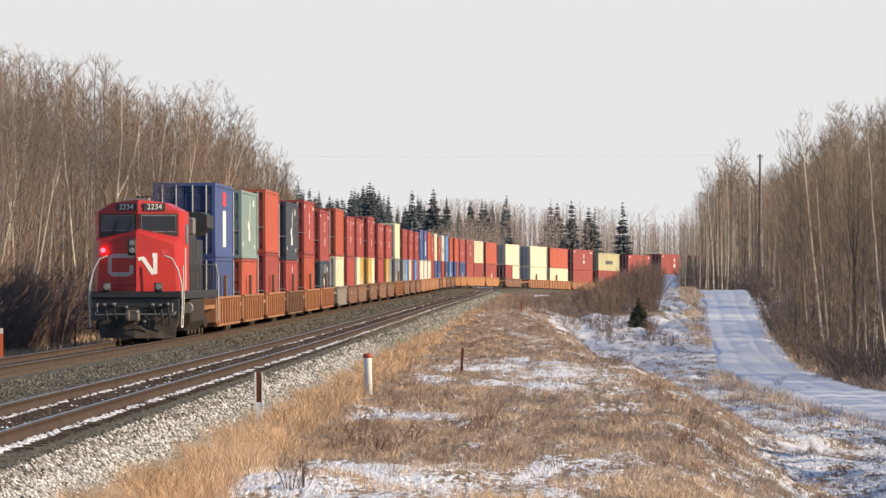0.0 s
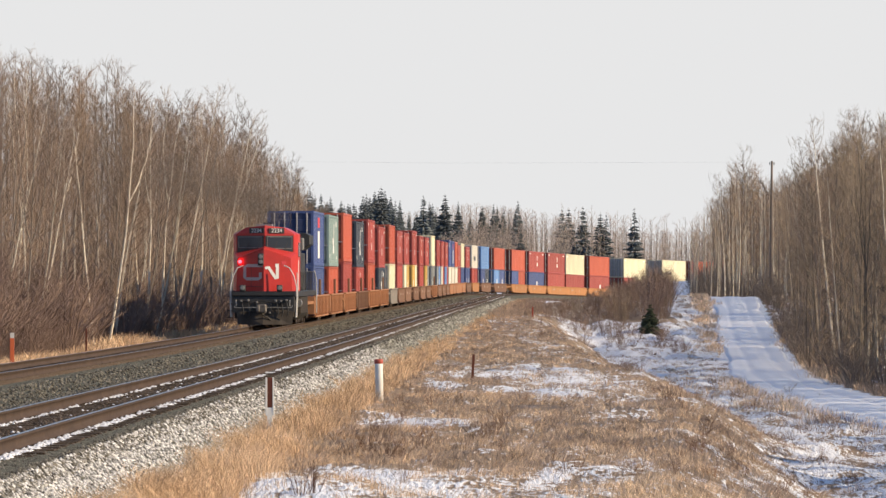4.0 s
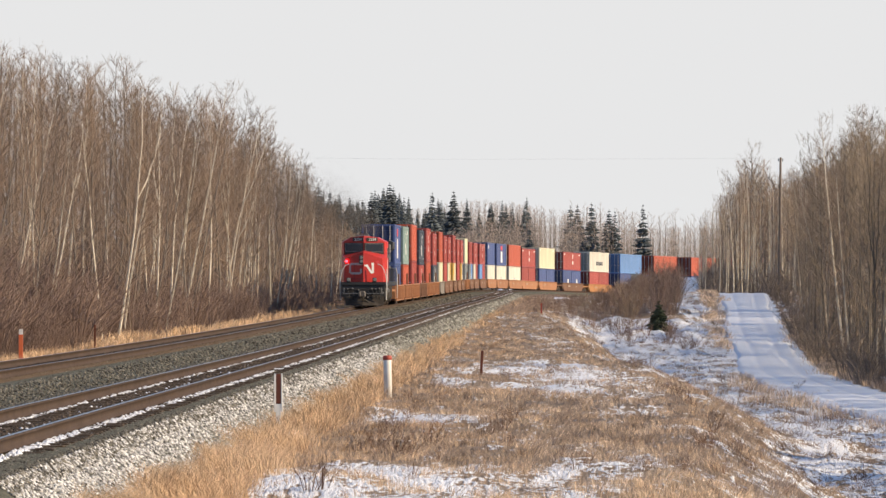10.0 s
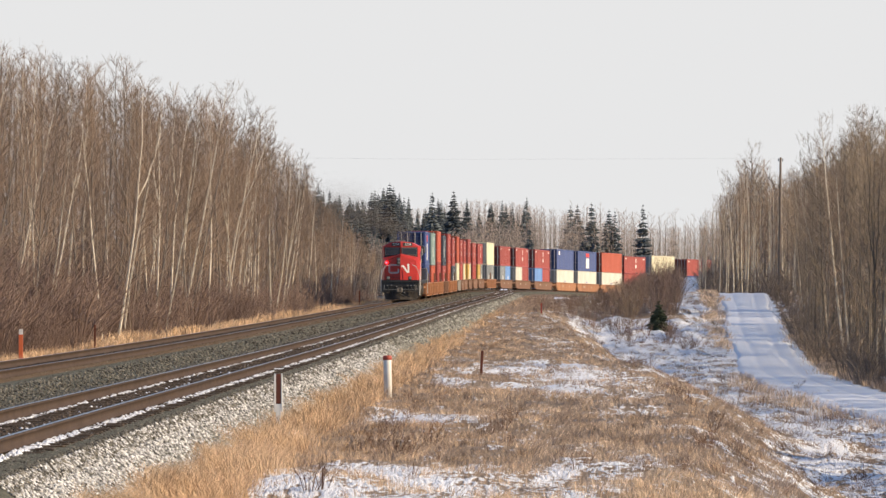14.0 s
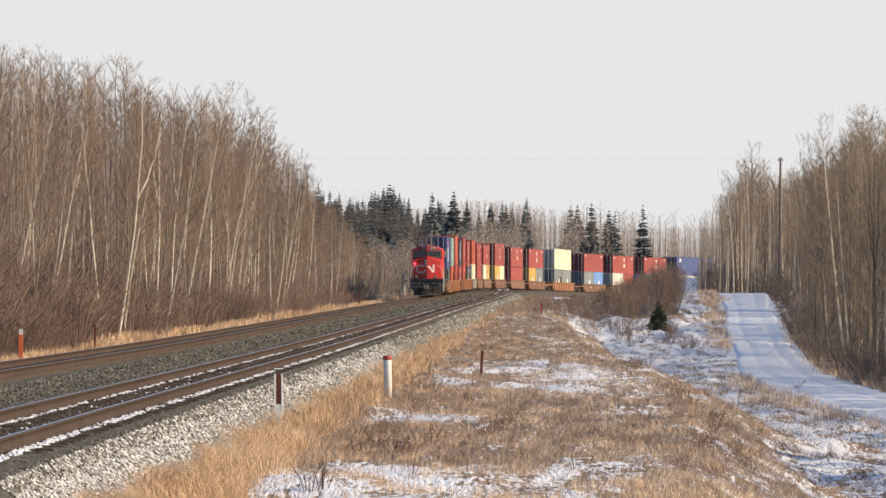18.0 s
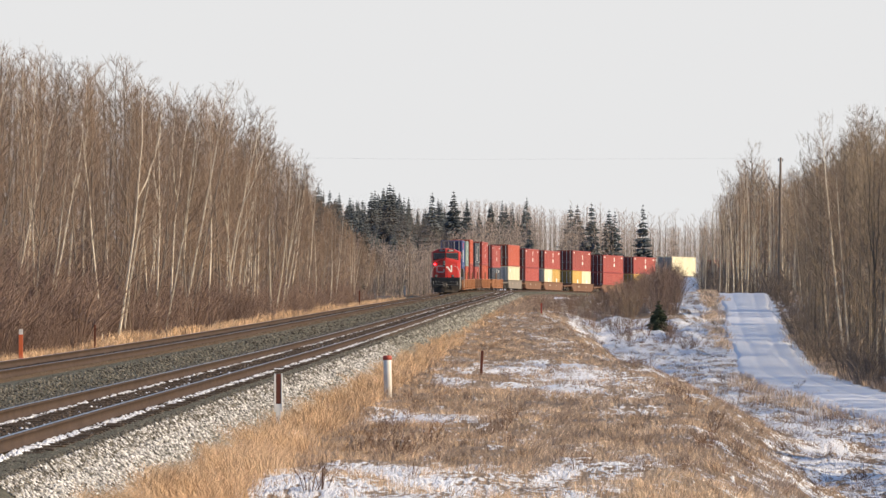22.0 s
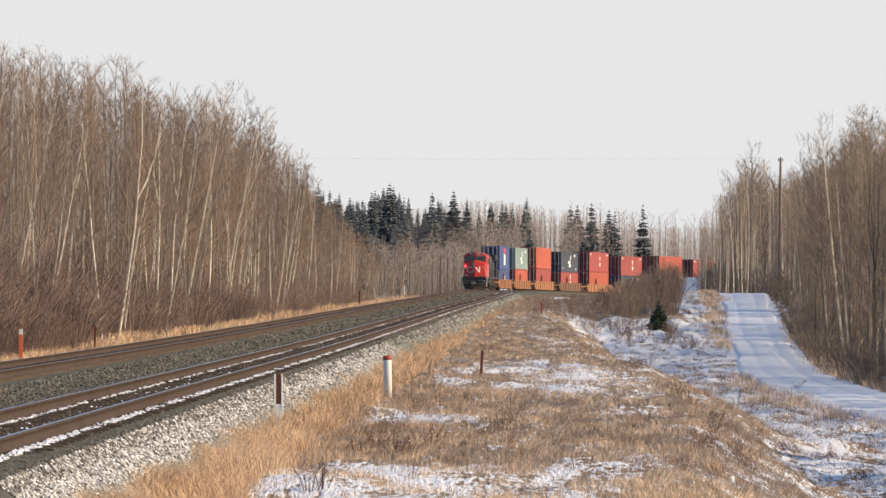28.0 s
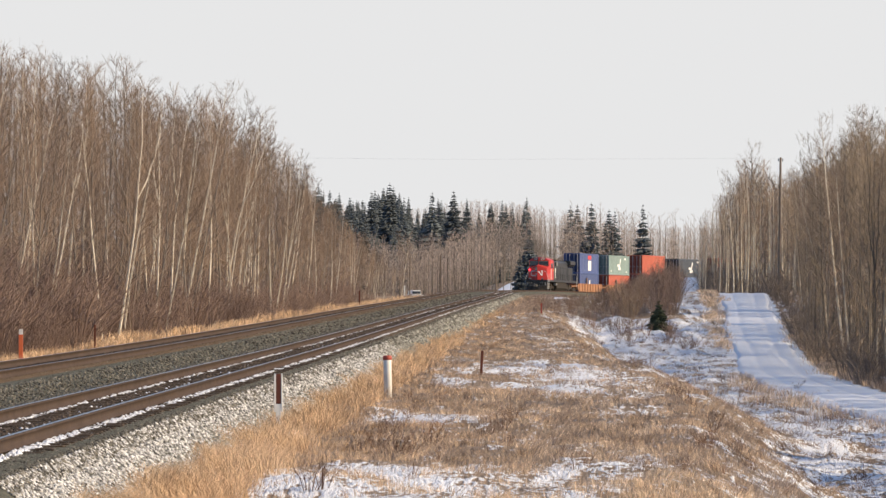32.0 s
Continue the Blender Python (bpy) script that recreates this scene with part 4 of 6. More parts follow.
def blades(name, x, y, height, mat, label, width=0.008, lean=0.5, wind=(0.35, 0.1), seed=1):
    """Grass blades: each is a bent, tapering strip."""
    rng = np.random.RandomState(seed)
    n = len(x)
    z = land(x, y) - 0.02
    a = rng.rand(n) * 6.283
    dx, dy = np.cos(a), np.sin(a)
    b = 5.5 * bumps(x, y, 1.3) + 1.0 * rng.normal(0, 1, n) + 1.0
    bend = lean * (0.3 + rng.rand(n)) * height
    lx = np.cos(b) * bend + wind[0] * height
    ly = np.sin(b) * bend + wind[1] * height
    w = width * (0.7 + 0.6 * rng.rand(n)) * np.clip(y / 110.0, 0.8, 5.0)
    pts = np.empty((n, 5, 3), np.float32)
    for i, (t, ww) in enumerate(((0, 1), (0.55, 0.8), (1.0, 0.0))):
        cx, cy, cz = x + lx * t * t, y + ly * t * t, z + height * t * (1 - 0.25 * t)
        if i < 2:
            pts[:, i * 2] = np.stack([cx - dx * w * ww / 2, cy - dy * w * ww / 2, cz], 1)
            pts[:, i * 2 + 1] = np.stack([cx + dx * w * ww / 2, cy + dy * w * ww / 2, cz], 1)
        else:
            pts[:, 4] = np.stack([cx, cy, cz], 1)
    k = np.arange(n)[:, None] * 5
    me = array_mesh(name, pts.reshape(-1, 3), k + np.array([[0, 1, 3, 2]]), mat, k + np.array([[2, 3, 4]]))
    return tagged(new(name, me), label, "grass", kind="stuff")


def build_grass():
    rng = np.random.RandomState(21)

    def bank(n, per, ymin, ymax, thin):
        """Tufts on the grassy bank right of the near track; fewer where snow lies."""
        y = 1 / rng.uniform(1 / ymax, 1 / ymin, n)
        lo = line_x(y) + 2.05
        x = lo + (edge_x(y) + 1.6 - lo) * rng.rand(n)
        cover = snow_cover(x, y) + 0.35 * waves(x, y, 0.9)
        keep = rng.rand(n) > np.clip((cover - 0.2) * thin, 0, 0.93)
        x, y = x[keep], y[keep]
        m = len(x)
        bx = np.repeat(x, per) + rng.normal(0, 0.09, m * per)
        by = np.repeat(y, per) + rng.normal(0, 0.14, m * per)
        h = np.repeat(0.6 + 0.8 * rng.rand(m), per) * (0.5 + 0.6 * rng.rand(m * per))
        return bx, by, h
    x, y, h = bank(12000, 15, 70, 690, 2.5)
    lat = x - line_x(y)
    tall = np.where(lat < 3.3, 0.46, 0.2)
    # the tall golden stand at the foot of the ballast
    m = 2900
    ty = 1 / rng.uniform(1 / 260.0, 1 / 50.0, m)
    tx = line_x(ty) + 1.95 + 1.7 * rng.rand(m) ** 1.3
    px_, py_ = np.repeat(tx, 22) + rng.normal(0, 0.1, m * 22), np.repeat(ty, 22) + rng.normal(0, 0.16, m * 22)
    blades("tall_grass", px_, py_, np.repeat(0.38 + 0.3 * rng.rand(m), 22) * (0.6 + 0.5 * rng.rand(m * 22)), STRAW, "tall golden dry grass at the foot of the ballast", 0.0065, 0.75, (0.12, -0.05), 8)
    near = lat + 1.7 * rng.normal(0, 1, len(lat)) + 1.2 * bumps(x, y, 0.8) < 5.0
    blades("dry_grass", x[near], y[near], (h * tall)[near], STRAW, "golden dry grass along the ballast", 0.0065, 0.8, (0.1, -0.05), 2)
    blades("bank_grass", x[~near], y[~near], (h * tall)[~near], STRAW_PALE, "pale weathered dry grass on the snowy bank", 0.0065, 0.8, (0.1, -0.05), 12)
    x, y, h = bank(10500, 12, 74, 420, 2.2)
    k = y + 4.0 * rng.normal(0, 1, len(y)) > 87
    x, y, h = x[k], y[k], h[k]
    blades("matted_weeds", x, y, h * 0.22, STRAW_DULL, "matted brown dead weeds on the bank", 0.008, 1.0, (0.2, 0), 3)
    # the golden fringe on the far side of the tracks
    n = 26000
    y = 1 / rng.uniform(1 / 640.0, 1 / 170.0, n)
    x = line_x(y) - SPACING - 3.2 - 2.6 * rng.rand(n)
    k = bumps(x * 0.6, y * 0.35, 1.0) + 0.9 * rng.rand(n) > 0.3
    x, y = x[k], y[k]
    blades("fringe_grass", x, y, (0.3 + 0.5 * rng.rand(len(x))) * (1.0 + 0.5 * bumps(x * 0.5, y * 0.3, 0.8)), STRAW, "golden dry grass fringe beyond the far track", 0.010, 0.45, (0.1, 0), 4)
    # clumps in the snowy dip and beside the road
    n = 1700
    y = 1 / rng.uniform(1 / 560.0, 1 / 88.0, n)
    x = edge_x(y) + 0.5 + (road_x(y) - 2.8 - edge_x(y)) * rng.rand(n)
    k = bumps(x, y, 0.8) + 0.5 * rng.rand(n) > 0.05
    x, y = x[k], y[k]
    x = np.repeat(x, 16) + rng.normal(0, 0.13, len(x) * 16)
    y = np.repeat(y, 16) + rng.normal(0, 0.3, len(y) * 16)
    blades("dip_weeds", x, y, 0.08 + 0.26 * rng.rand(len(x)), STRAW_DULL, "brown dead weeds poking through snow in the dip", 0.009, 0.9, (0.1, 0), 5)
    cx, cy = [], []
    for off, a, b, m in ((-3.0, 400, 540, 150), (3.5, 290, 345, 150), (-3.0, 200, 300, 50), (-3.4, 470, 560, 60), (3.1, 345, 470, 60), (3.6, 325, 350, 90), (-3.2, 165, 240, 50), (-4.4, 180, 260, 24)):
        yy = rng.uniform(a, b, m)
        cx.append(road_x(yy) + off + rng.normal(0, 0.5, m))
        cy.append(yy)
    cx, cy = np.repeat(np.concatenate(cx), 24), np.repeat(np.concatenate(cy), 24)
    cx, cy = cx + rng.normal(0, 0.2, len(cx)), cy + rng.normal(0, 0.4, len(cy))
    blades("verge_grass", cx, cy, 0.25 + 0.5 * rng.rand(len(cx)), STRAW_PALE, "golden dry grass on the road's verge", 0.006, 0.8, (0.1, 0), 6)
    n = 16000
    y = 1 / rng.uniform(1 / 560.0, 1 / 190.0, n)
    x = road_x(y) + 2.7 + 5.0 * rng.rand(n) ** 1.3
    blades("wood_edge_weeds", x, y, 0.2 + 0.4 * rng.rand(n), STRAW_DULL, "brown dead weeds at the wood's edge beside the road", 0.008, 0.9, (0.0, 0), 9)
    n = 11000
    y = 1 / rng.uniform(1 / 740.0, 1 / 430.0, n)
    x = line_x(y) + 1.9 + 4.0 * rng.rand(n) ** 1.5
    blades("curve_grass", x, y, 0.3 + 0.4 * rng.rand(n), STRAW_DULL, "brown dry grass beside the curve", 0.008, 0.6, (0.1, 0), 7)


# ---- paints of the train ----
def paint(name, c, rough=0.5, wear=0.75):
    return surf(name, c, tuple(v * wear for v in c), 0.7, rough, 0.0, vary="object", spread=0.12, fine=7.0, stretch=(1, 1, 0.4))


PAINT = {
    "R": ("faded red", paint("faded_red_paint", (0.37, 0.068, 0.055)), (0.37, 0.068, 0.055)), "O": ("orange-red", paint("orange_red_paint", (0.46, 0.095, 0.05)), (0.46, 0.095, 0.05)),
    "C": ("cream", paint("cream_paint", (0.75, 0.70, 0.50)), (0.66, 0.65, 0.62)), "B": ("blue", paint("blue_paint", (0.065, 0.10, 0.26)), (0.065, 0.10, 0.26)),
    "G": ("grey-green", paint("grey_green_paint", (0.25, 0.34, 0.32)), (0.25, 0.34, 0.32)), "D": ("dark navy", paint("dark_navy_paint", (0.05, 0.062, 0.085)), (0.05, 0.062, 0.085)),
    "Y": ("yellow", paint("yellow_paint", (0.62, 0.39, 0.10)), (0.62, 0.39, 0.10)), "W": ("off-white", paint("off_white_paint", (0.66, 0.63, 0.55)), (0.66, 0.63, 0.55)),
    "L": ("light blue", paint("light_blue_paint", (0.15, 0.30, 0.60)), (0.15, 0.30, 0.60)), "S": ("grey", paint("grey_paint", (0.24, 0.26, 0.27)), (0.24, 0.26, 0.27)),
    "V": ("olive-cream", paint("olive_cream_paint", (0.50, 0.47, 0.28)), (0.50, 0.47, 0.28))}
# door ends: box paint darkened for the unlit side as well as grime
SHADED_GRIMY = {k: paint("shaded_grimy_" + v[0].replace("-", "_").replace(" ", "_") + "_door", tuple(c * 0.55 for c in v[2]), 0.7, 0.6) for k, v in PAINT.items()}
WELL = {"o": ("orange-brown", paint("orange_brown_steel", (0.43, 0.20, 0.095), 0.7, 0.6)), "b": ("rust-brown", paint("rust_brown_steel", (0.25, 0.145, 0.10), 0.75, 0.65)),
        "g": ("grey", paint("bare_grey_steel", (0.24, 0.21, 0.18), 0.7, 0.7)), "a": ("amber", paint("amber_steel", (0.46, 0.21, 0.075), 0.65, 0.7))}
MARK_WHITE = surf("white_lettering_paint", (0.80, 0.79, 0.76), (0.70, 0.69, 0.66), 5.0, 0.6)
MARK_DULL = surf("dusty_stencil_paint", (0.42, 0.36, 0.30), (0.34, 0.28, 0.23), 5.0, 0.7)
MARK_DARK = surf("dark_lettering_paint", (0.05, 0.06, 0.08), (0.08, 0.09, 0.11), 5.0, 0.6)
MARK_RED = surf("red_lettering_paint", (0.62, 0.05, 0.06), (0.52, 0.05, 0.05), 5.0, 0.6)
MARK_BLUE = surf("blue_lettering_paint", (0.05, 0.10, 0.34), (0.07, 0.12, 0.34), 5.0, 0.6)
STEEL_DARK = surf("grimy_running_gear", (0.028, 0.024, 0.021), (0.06, 0.05, 0.042), 4.0, 0.75, 0.004)
WHEEL_STEEL = surf("worn_wheel_steel", (0.09, 0.065, 0.05), (0.15, 0.12, 0.10), 6.0, 0.6, 0.0, 0.4)
LOCO_RED = surf("locomotive_red_enamel", (0.54, 0.035, 0.026), (0.40, 0.03, 0.024), 1.0, 0.38, 0.0, fine=10.0)
LOCO_BLACK = surf("locomotive_black_enamel", (0.020, 0.020, 0.021), (0.04, 0.038, 0.036), 1.5, 0.5)
LOCO_GREY = surf("dusty_grey_steel", (0.24, 0.235, 0.23), (0.15, 0.145, 0.14), 1.6, 0.6)
ROD_STEEL = surf("galvanised_rod", (0.46, 0.46, 0.47), (0.32, 0.32, 0.33), 3.0, 0.5, 0.0, 0.3)
LOCO_WHITE = surf("grimy_white_enamel", (0.66, 0.64, 0.60), (0.46, 0.44, 0.41), 3.0, 0.5)
LOCO_CLEAN = surf("white_car_paint", (0.78, 0.78, 0.77), (0.68, 0.68, 0.67), 2.0, 0.35)
RUBBER = surf("black_rubber", (0.018, 0.018, 0.018), (0.03, 0.03, 0.03), 8.0, 0.7)
WARN_YELLOW = surf("yellow_warning_sticker", (0.75, 0.48, 0.05), (0.65, 0.42, 0.05), 8.0, 0.6)
RED_LAMP = glow("red_marker_lens", (1.0, 0.02, 0.03), 14.0)
GLASS = bpy.data.materials.new("dark_cab_glass")
GLASS.use_nodes = True
GLASS.node_tree.nodes["Principled BSDF"].inputs["Base Color"].default_value = (0.035, 0.045, 0.06, 1)
GLASS.node_tree.nodes["Principled BSDF"].inputs["Roughness"].default_value = 0.06
LENS = bpy.data.materials.new("clear_lamp_lens")
LENS.use_nodes = True
LENS.node_tree.nodes["Principled BSDF"].inputs["Base Color"].default_value = (0.22, 0.22, 0.21, 1)
LENS.node_tree.nodes["Principled BSDF"].inputs["Roughness"].default_value = 0.12

_made = {}


def kept(key, make):
    if key not in _made:
        _made[key] = make()
    return _made[key]


# ---- containers ----
def shell_mesh(length, height, mat):
    """Corrugated side walls, end wall and roof."""
    s = Shape()
    h, w = length / 2, 1.185
    n = int(length / 0.28)

    def wall(x, sgn):
        pts, faces = [], []
        ys = []
        for i in range(n):
            y = -h + 0.13 + (length - 0.26) * i / n
            d = (length - 0.26) / n
            for f, dep in ((0.0, 0), (0.32, 0), (0.5, 1), (0.82, 1)):
                ys.append((y + d * f, dep))
        ys.append((h - 0.13, 0))
        for y, dep in ys:
            xx = x - sgn * 0.036 * dep
            pts += [(xx, y, 0.16), (xx, y, height - 0.11)]
        for i in range(len(ys) - 1):
            a = i * 2
            faces.append((a, a + 2, a + 3, a + 1) if sgn > 0 else (a, a + 1, a + 3, a + 2))
        s.add(pts, faces)
    wall(w, 1)
    wall(-w, -1)
    pts, faces = [], []
    for i in range(9):
        x = -w + 2 * w * i / 8
        for f, dep in ((0.0, 0), (0.35, 0), (0.5, 1), (0.85, 1)):
            xx = min(x + f * 2 * w / 8, w)
            pts += [(xx, h - 0.02 - 0.04 * dep, 0.16), (xx, h - 0.02 - 0.04 * dep, height - 0.1)]
    for i in range(len(pts) // 2 - 1):
        faces.append((2 * i, 2 * i + 1, 2 * i + 3, 2 * i + 2))
    s.add(pts, faces)
    s.box(-w, w, -h + 0.1, h - 0.04, height - 0.06, height - 0.02)
    s.box(-w, w, -h + 0.1, h - 0.04, 0.08, 0.15)
    return s.mesh("shell", mat)


def frame_mesh(length, height, mat):
    s = Shape()
    h, w = length / 2, 1.22
    for x in (-w, w - 0.16):
        for y in (-h, h - 0.16):
            s.box(x, x + 0.16, y, y + 0.16, 0.0, height, c=0.015)
        s.box(x if x > 0 else x, x + 0.07 if x < 0 else x + 0.16, -h + 0.15, h - 0.15, height - 0.12, height - 0.01)
        s.box(x if x > 0 else x, x + 0.07 if x < 0 else x + 0.16, -h + 0.15, h - 0.15, 0.01, 0.17)
    for y in (-h, h - 0.1):
        s.box(-w + 0.15, w - 0.15, y, y + 0.1, height - 0.13, height - 0.01)
        s.box(-w + 0.15, w - 0.15, y, y + 0.1, 0.01, 0.15)
    return s.mesh("frame", mat)


def door_mesh(length, height, mat):
    s = Shape()
    h = length / 2
    zs = [(0.07, 0.16), (0.03, 0.16)]
    for i in range(3):
        z, d = 0.3 + i * (height - 0.7) / 3, (height - 0.7) / 3
        zs += [(0.03, z + 0.03), (0.012, z + 0.06), (0.012, z + d - 0.07), (0.03, z + d - 0.04)]
    zs += [(0.03, height - 0.14), (0.07, height - 0.14)]
    n = len(zs)
    s.add([(x, -h + y, z) for x in (0.02, 1.06) for y, z in zs],
          [(i, n + i, n + i + 1, i + 1) for i in range(n - 1)] + [(n - 1, 2 * n - 1, n, 0), tuple(range(n)), tuple(range(n, 2 * n))[::-1]])
    return s.mesh("door", mat)


def rod_mesh(length, height):
    s = Shape()
    h = length / 2
    s.tube([(0, -h - 0.01, 0.12), (0, -h - 0.01, height - 0.1)], 0.034, 6, cap=True)
    for z in (0.3, 1.1, height - 0.9, height - 0.3):
        s.box(-0.05, 0.05, -h - 0.02, -h + 0.03, z, z + 0.05)
    s.box(0, 0.3, -h - 0.03, -h + 0.0, 1.15, 1.19)
    return s.mesh("lock_rod", ROD_STEEL)


def bar(w, h, mat, name):
    """A flat painted mark on the near side wall, w along and h up, its foot at the origin."""
    def make():
        s = Shape()
        s.box(-0.002, 0.003, -w / 2, w / 2, 0, h)
        return s.mesh(name, mat)
    return kept((name, w, h, mat.name), make)


def slant(mat):
    def make():
        s = Shape()
        pts = [(0, -0.75, 0.2), (0, -0.1, 0.1), (0, 0.95, 1.75), (0, 0.5, 1.8), (0, 0.05, 0.9), (0, -0.4, 0.62)]
        s.add(pts + [(0.004, y, z) for _, y, z in pts], [tuple(range(6)), tuple(range(6, 12))[::-1]])
        return s.mesh("emblem", mat)
    return kept(("slant", mat.name), make)


def container(colour, length=12.19, height=2.9, marks="", door=True):
    word, mat = PAINT[colour][:2]
    kindof = "forty-foot" if length > 8 else "twenty-foot"
    c = thing("shipping_container", f"{word} corrugated steel {kindof} shipping container", "container", "containers of the train")
    k = (colour, length, height)
    shell = part("shell", kept(("shell",) + k, lambda: shell_mesh(length, height, mat)), c)
    part("frame", kept(("frame",) + k, lambda: frame_mesh(length, height, mat)), c)
    dm = kept(("door",) + k, lambda: door_mesh(length, height, SHADED_GRIMY[colour]))
    part("door", dm, c)
    part("door", dm, c, m=Matrix.Translation((-1.08, 0, 0)))
    rod = kept(("rod", length, height), lambda: rod_mesh(length, height))
    for x in (-0.85, -0.32, 0.32, 0.85):
        part("lock_rod", rod, c, "bare metal locking rod", Matrix.Translation((x, 0, 0)))
    W = 1.1885

    def mk(w, h, y, z, mat=MARK_WHITE, name="lettering"):
        part(name, bar(w, h, mat, name), c, m=Matrix.Translation((W, y, z)))
    if "v" in marks:
        mk(0.45, 0.30, 0.6, 1.95)
        mk(0.40, 0.22, 0.6, 1.66)
        mk(0.62, 0.48, 0.6, 0.86)
    if "c" in marks:
        mk(0.9, 0.16, length / 2 - 1.0, height - 0.45)
        mk(0.7, 0.16, -length / 2 + 1.0, height - 0.42)
    if "b" in marks:
        part("emblem", slant(MARK_WHITE), c, m=Matrix.Translation((W, 0.2, 0.62)))
        mk(1.3, 0.42, 0.3, 0.75)
        mk(1.0, 0.35, -0.5, 1.25)
        mk(0.85, 0.28, 3.6, height - 0.62)
        mk(0.45, 0.18, -4.6, 0.5)
        mk(0.5, 0.18, 4.4, 0.42)
    if "t" in marks:
        mk(2.0, 1.45, 0.3, 0.42)
        mk(2.2, 0.55, 0.3, 2.05, MARK_RED, "emblem")
    if "w" in marks:
        for i in range(5):
            mk(0.62, 0.55, -1.6 + i * 0.85, 0.95, MARK_DARK)
    if "s" in marks:
        for i in range(4):
            mk(0.55, 0.36, -1.3 + i * 0.7, 0.75, MARK_DARK)
        mk(1.3, 0.1, -0.2, 1.25, MARK_BLUE)
    if "d" in marks:
        mk(0.7, 0.62, 0.4, 1.0)
    if "p" in marks:
        mk(0.9, 0.5, -length / 2 + 1.9, height - 0.8)
    return c


# ---- well cars ----
def bogie(parent, y):
    b = part("bogie", kept("bogie", bogie_mesh), parent, m=Matrix.Translation((0, y, 0)))
    wheel = kept("wheel", lambda: wheel_mesh(0.42))
    for dy in (-0.89, 0.89):
        for x, f in ((0.755, 0), (-0.755, 180)):
            part("wheel", wheel, b, m=Matrix.Translation((x, dy, 0.42)) @ Matrix.Rotation(radians(f), 4, "Z"))
    return b


def wheel_mesh(r):
    s = Shape()
    s.disc_x(-0.07, 0.065, 0, 0, r, 18)
    s.disc_x(0.06, 0.11, 0, 0, r * 0.3, 10)
    return s.mesh("wheel", WHEEL_STEEL)


def bogie_mesh():
    s = Shape()
    for x in (-1.0, 0.86):
        prof = [(-1.25, 0.5), (-1.05, 0.62), (-0.5, 0.68), (0.5, 0.68), (1.05, 0.62), (1.25, 0.5), (1.05, 0.36), (0.55, 0.26), (-0.55, 0.26), (-1.05, 0.36)]
        n = len(prof)
        s.add([(x, y, z) for y, z in prof] + [(x + 0.14, y, z) for y, z in prof],
              [tuple(range(n)), tuple(range(n, 2 * n))[::-1]] + [(i, (i + 1) % n, n + (i + 1) % n, n + i) for i in range(n)])
        for dy in (-0.22, 0.0, 0.22):
            s.tube([(x + 0.07, dy, 0.3), (x + 0.07, dy, 0.62)], 0.085, 8)
    s.box(-0.9, 0.9, -0.2, 0.2, 0.45, 0.72)
    for dy in (-0.89, 0.89):
        s.tube([(-0.95, dy, 0.42), (0.95, dy, 0.42)], 0.075, 8)
    return s.mesh("bogie", STEEL_DARK)


def well_side(length, style, mat):
    """One side wall of the well, thick, with its flanges and cut-away foot."""
    s = Shape()
    h = length / 2
    cut = 0.75 if style == "smooth" else 0.25
    prof = [(-h, 1.36), (h, 1.36), (h, 1.05), (h - cut, 0.31), (-h + cut, 0.31), (-h, 1.05)]
    n = len(prof)
    for x0, x1 in ((1.30, 1.36),):
        s.add([(x0, y, z) for y, z in prof] + [(x1, y, z) for y, z in prof],
              [tuple(range(n)), tuple(range(n, 2 * n))[::-1]] + [(i, (i + 1) % n, n + (i + 1) % n, n + i) for i in range(n)])
    s.box(1.27, 1.44, -h, h, 1.33, 1.42, c=0.015)
    s.box(1.25, 1.42, -h + cut, h - cut, 0.27, 0.36, c=0.015)
    return s.mesh("side_wall", mat)


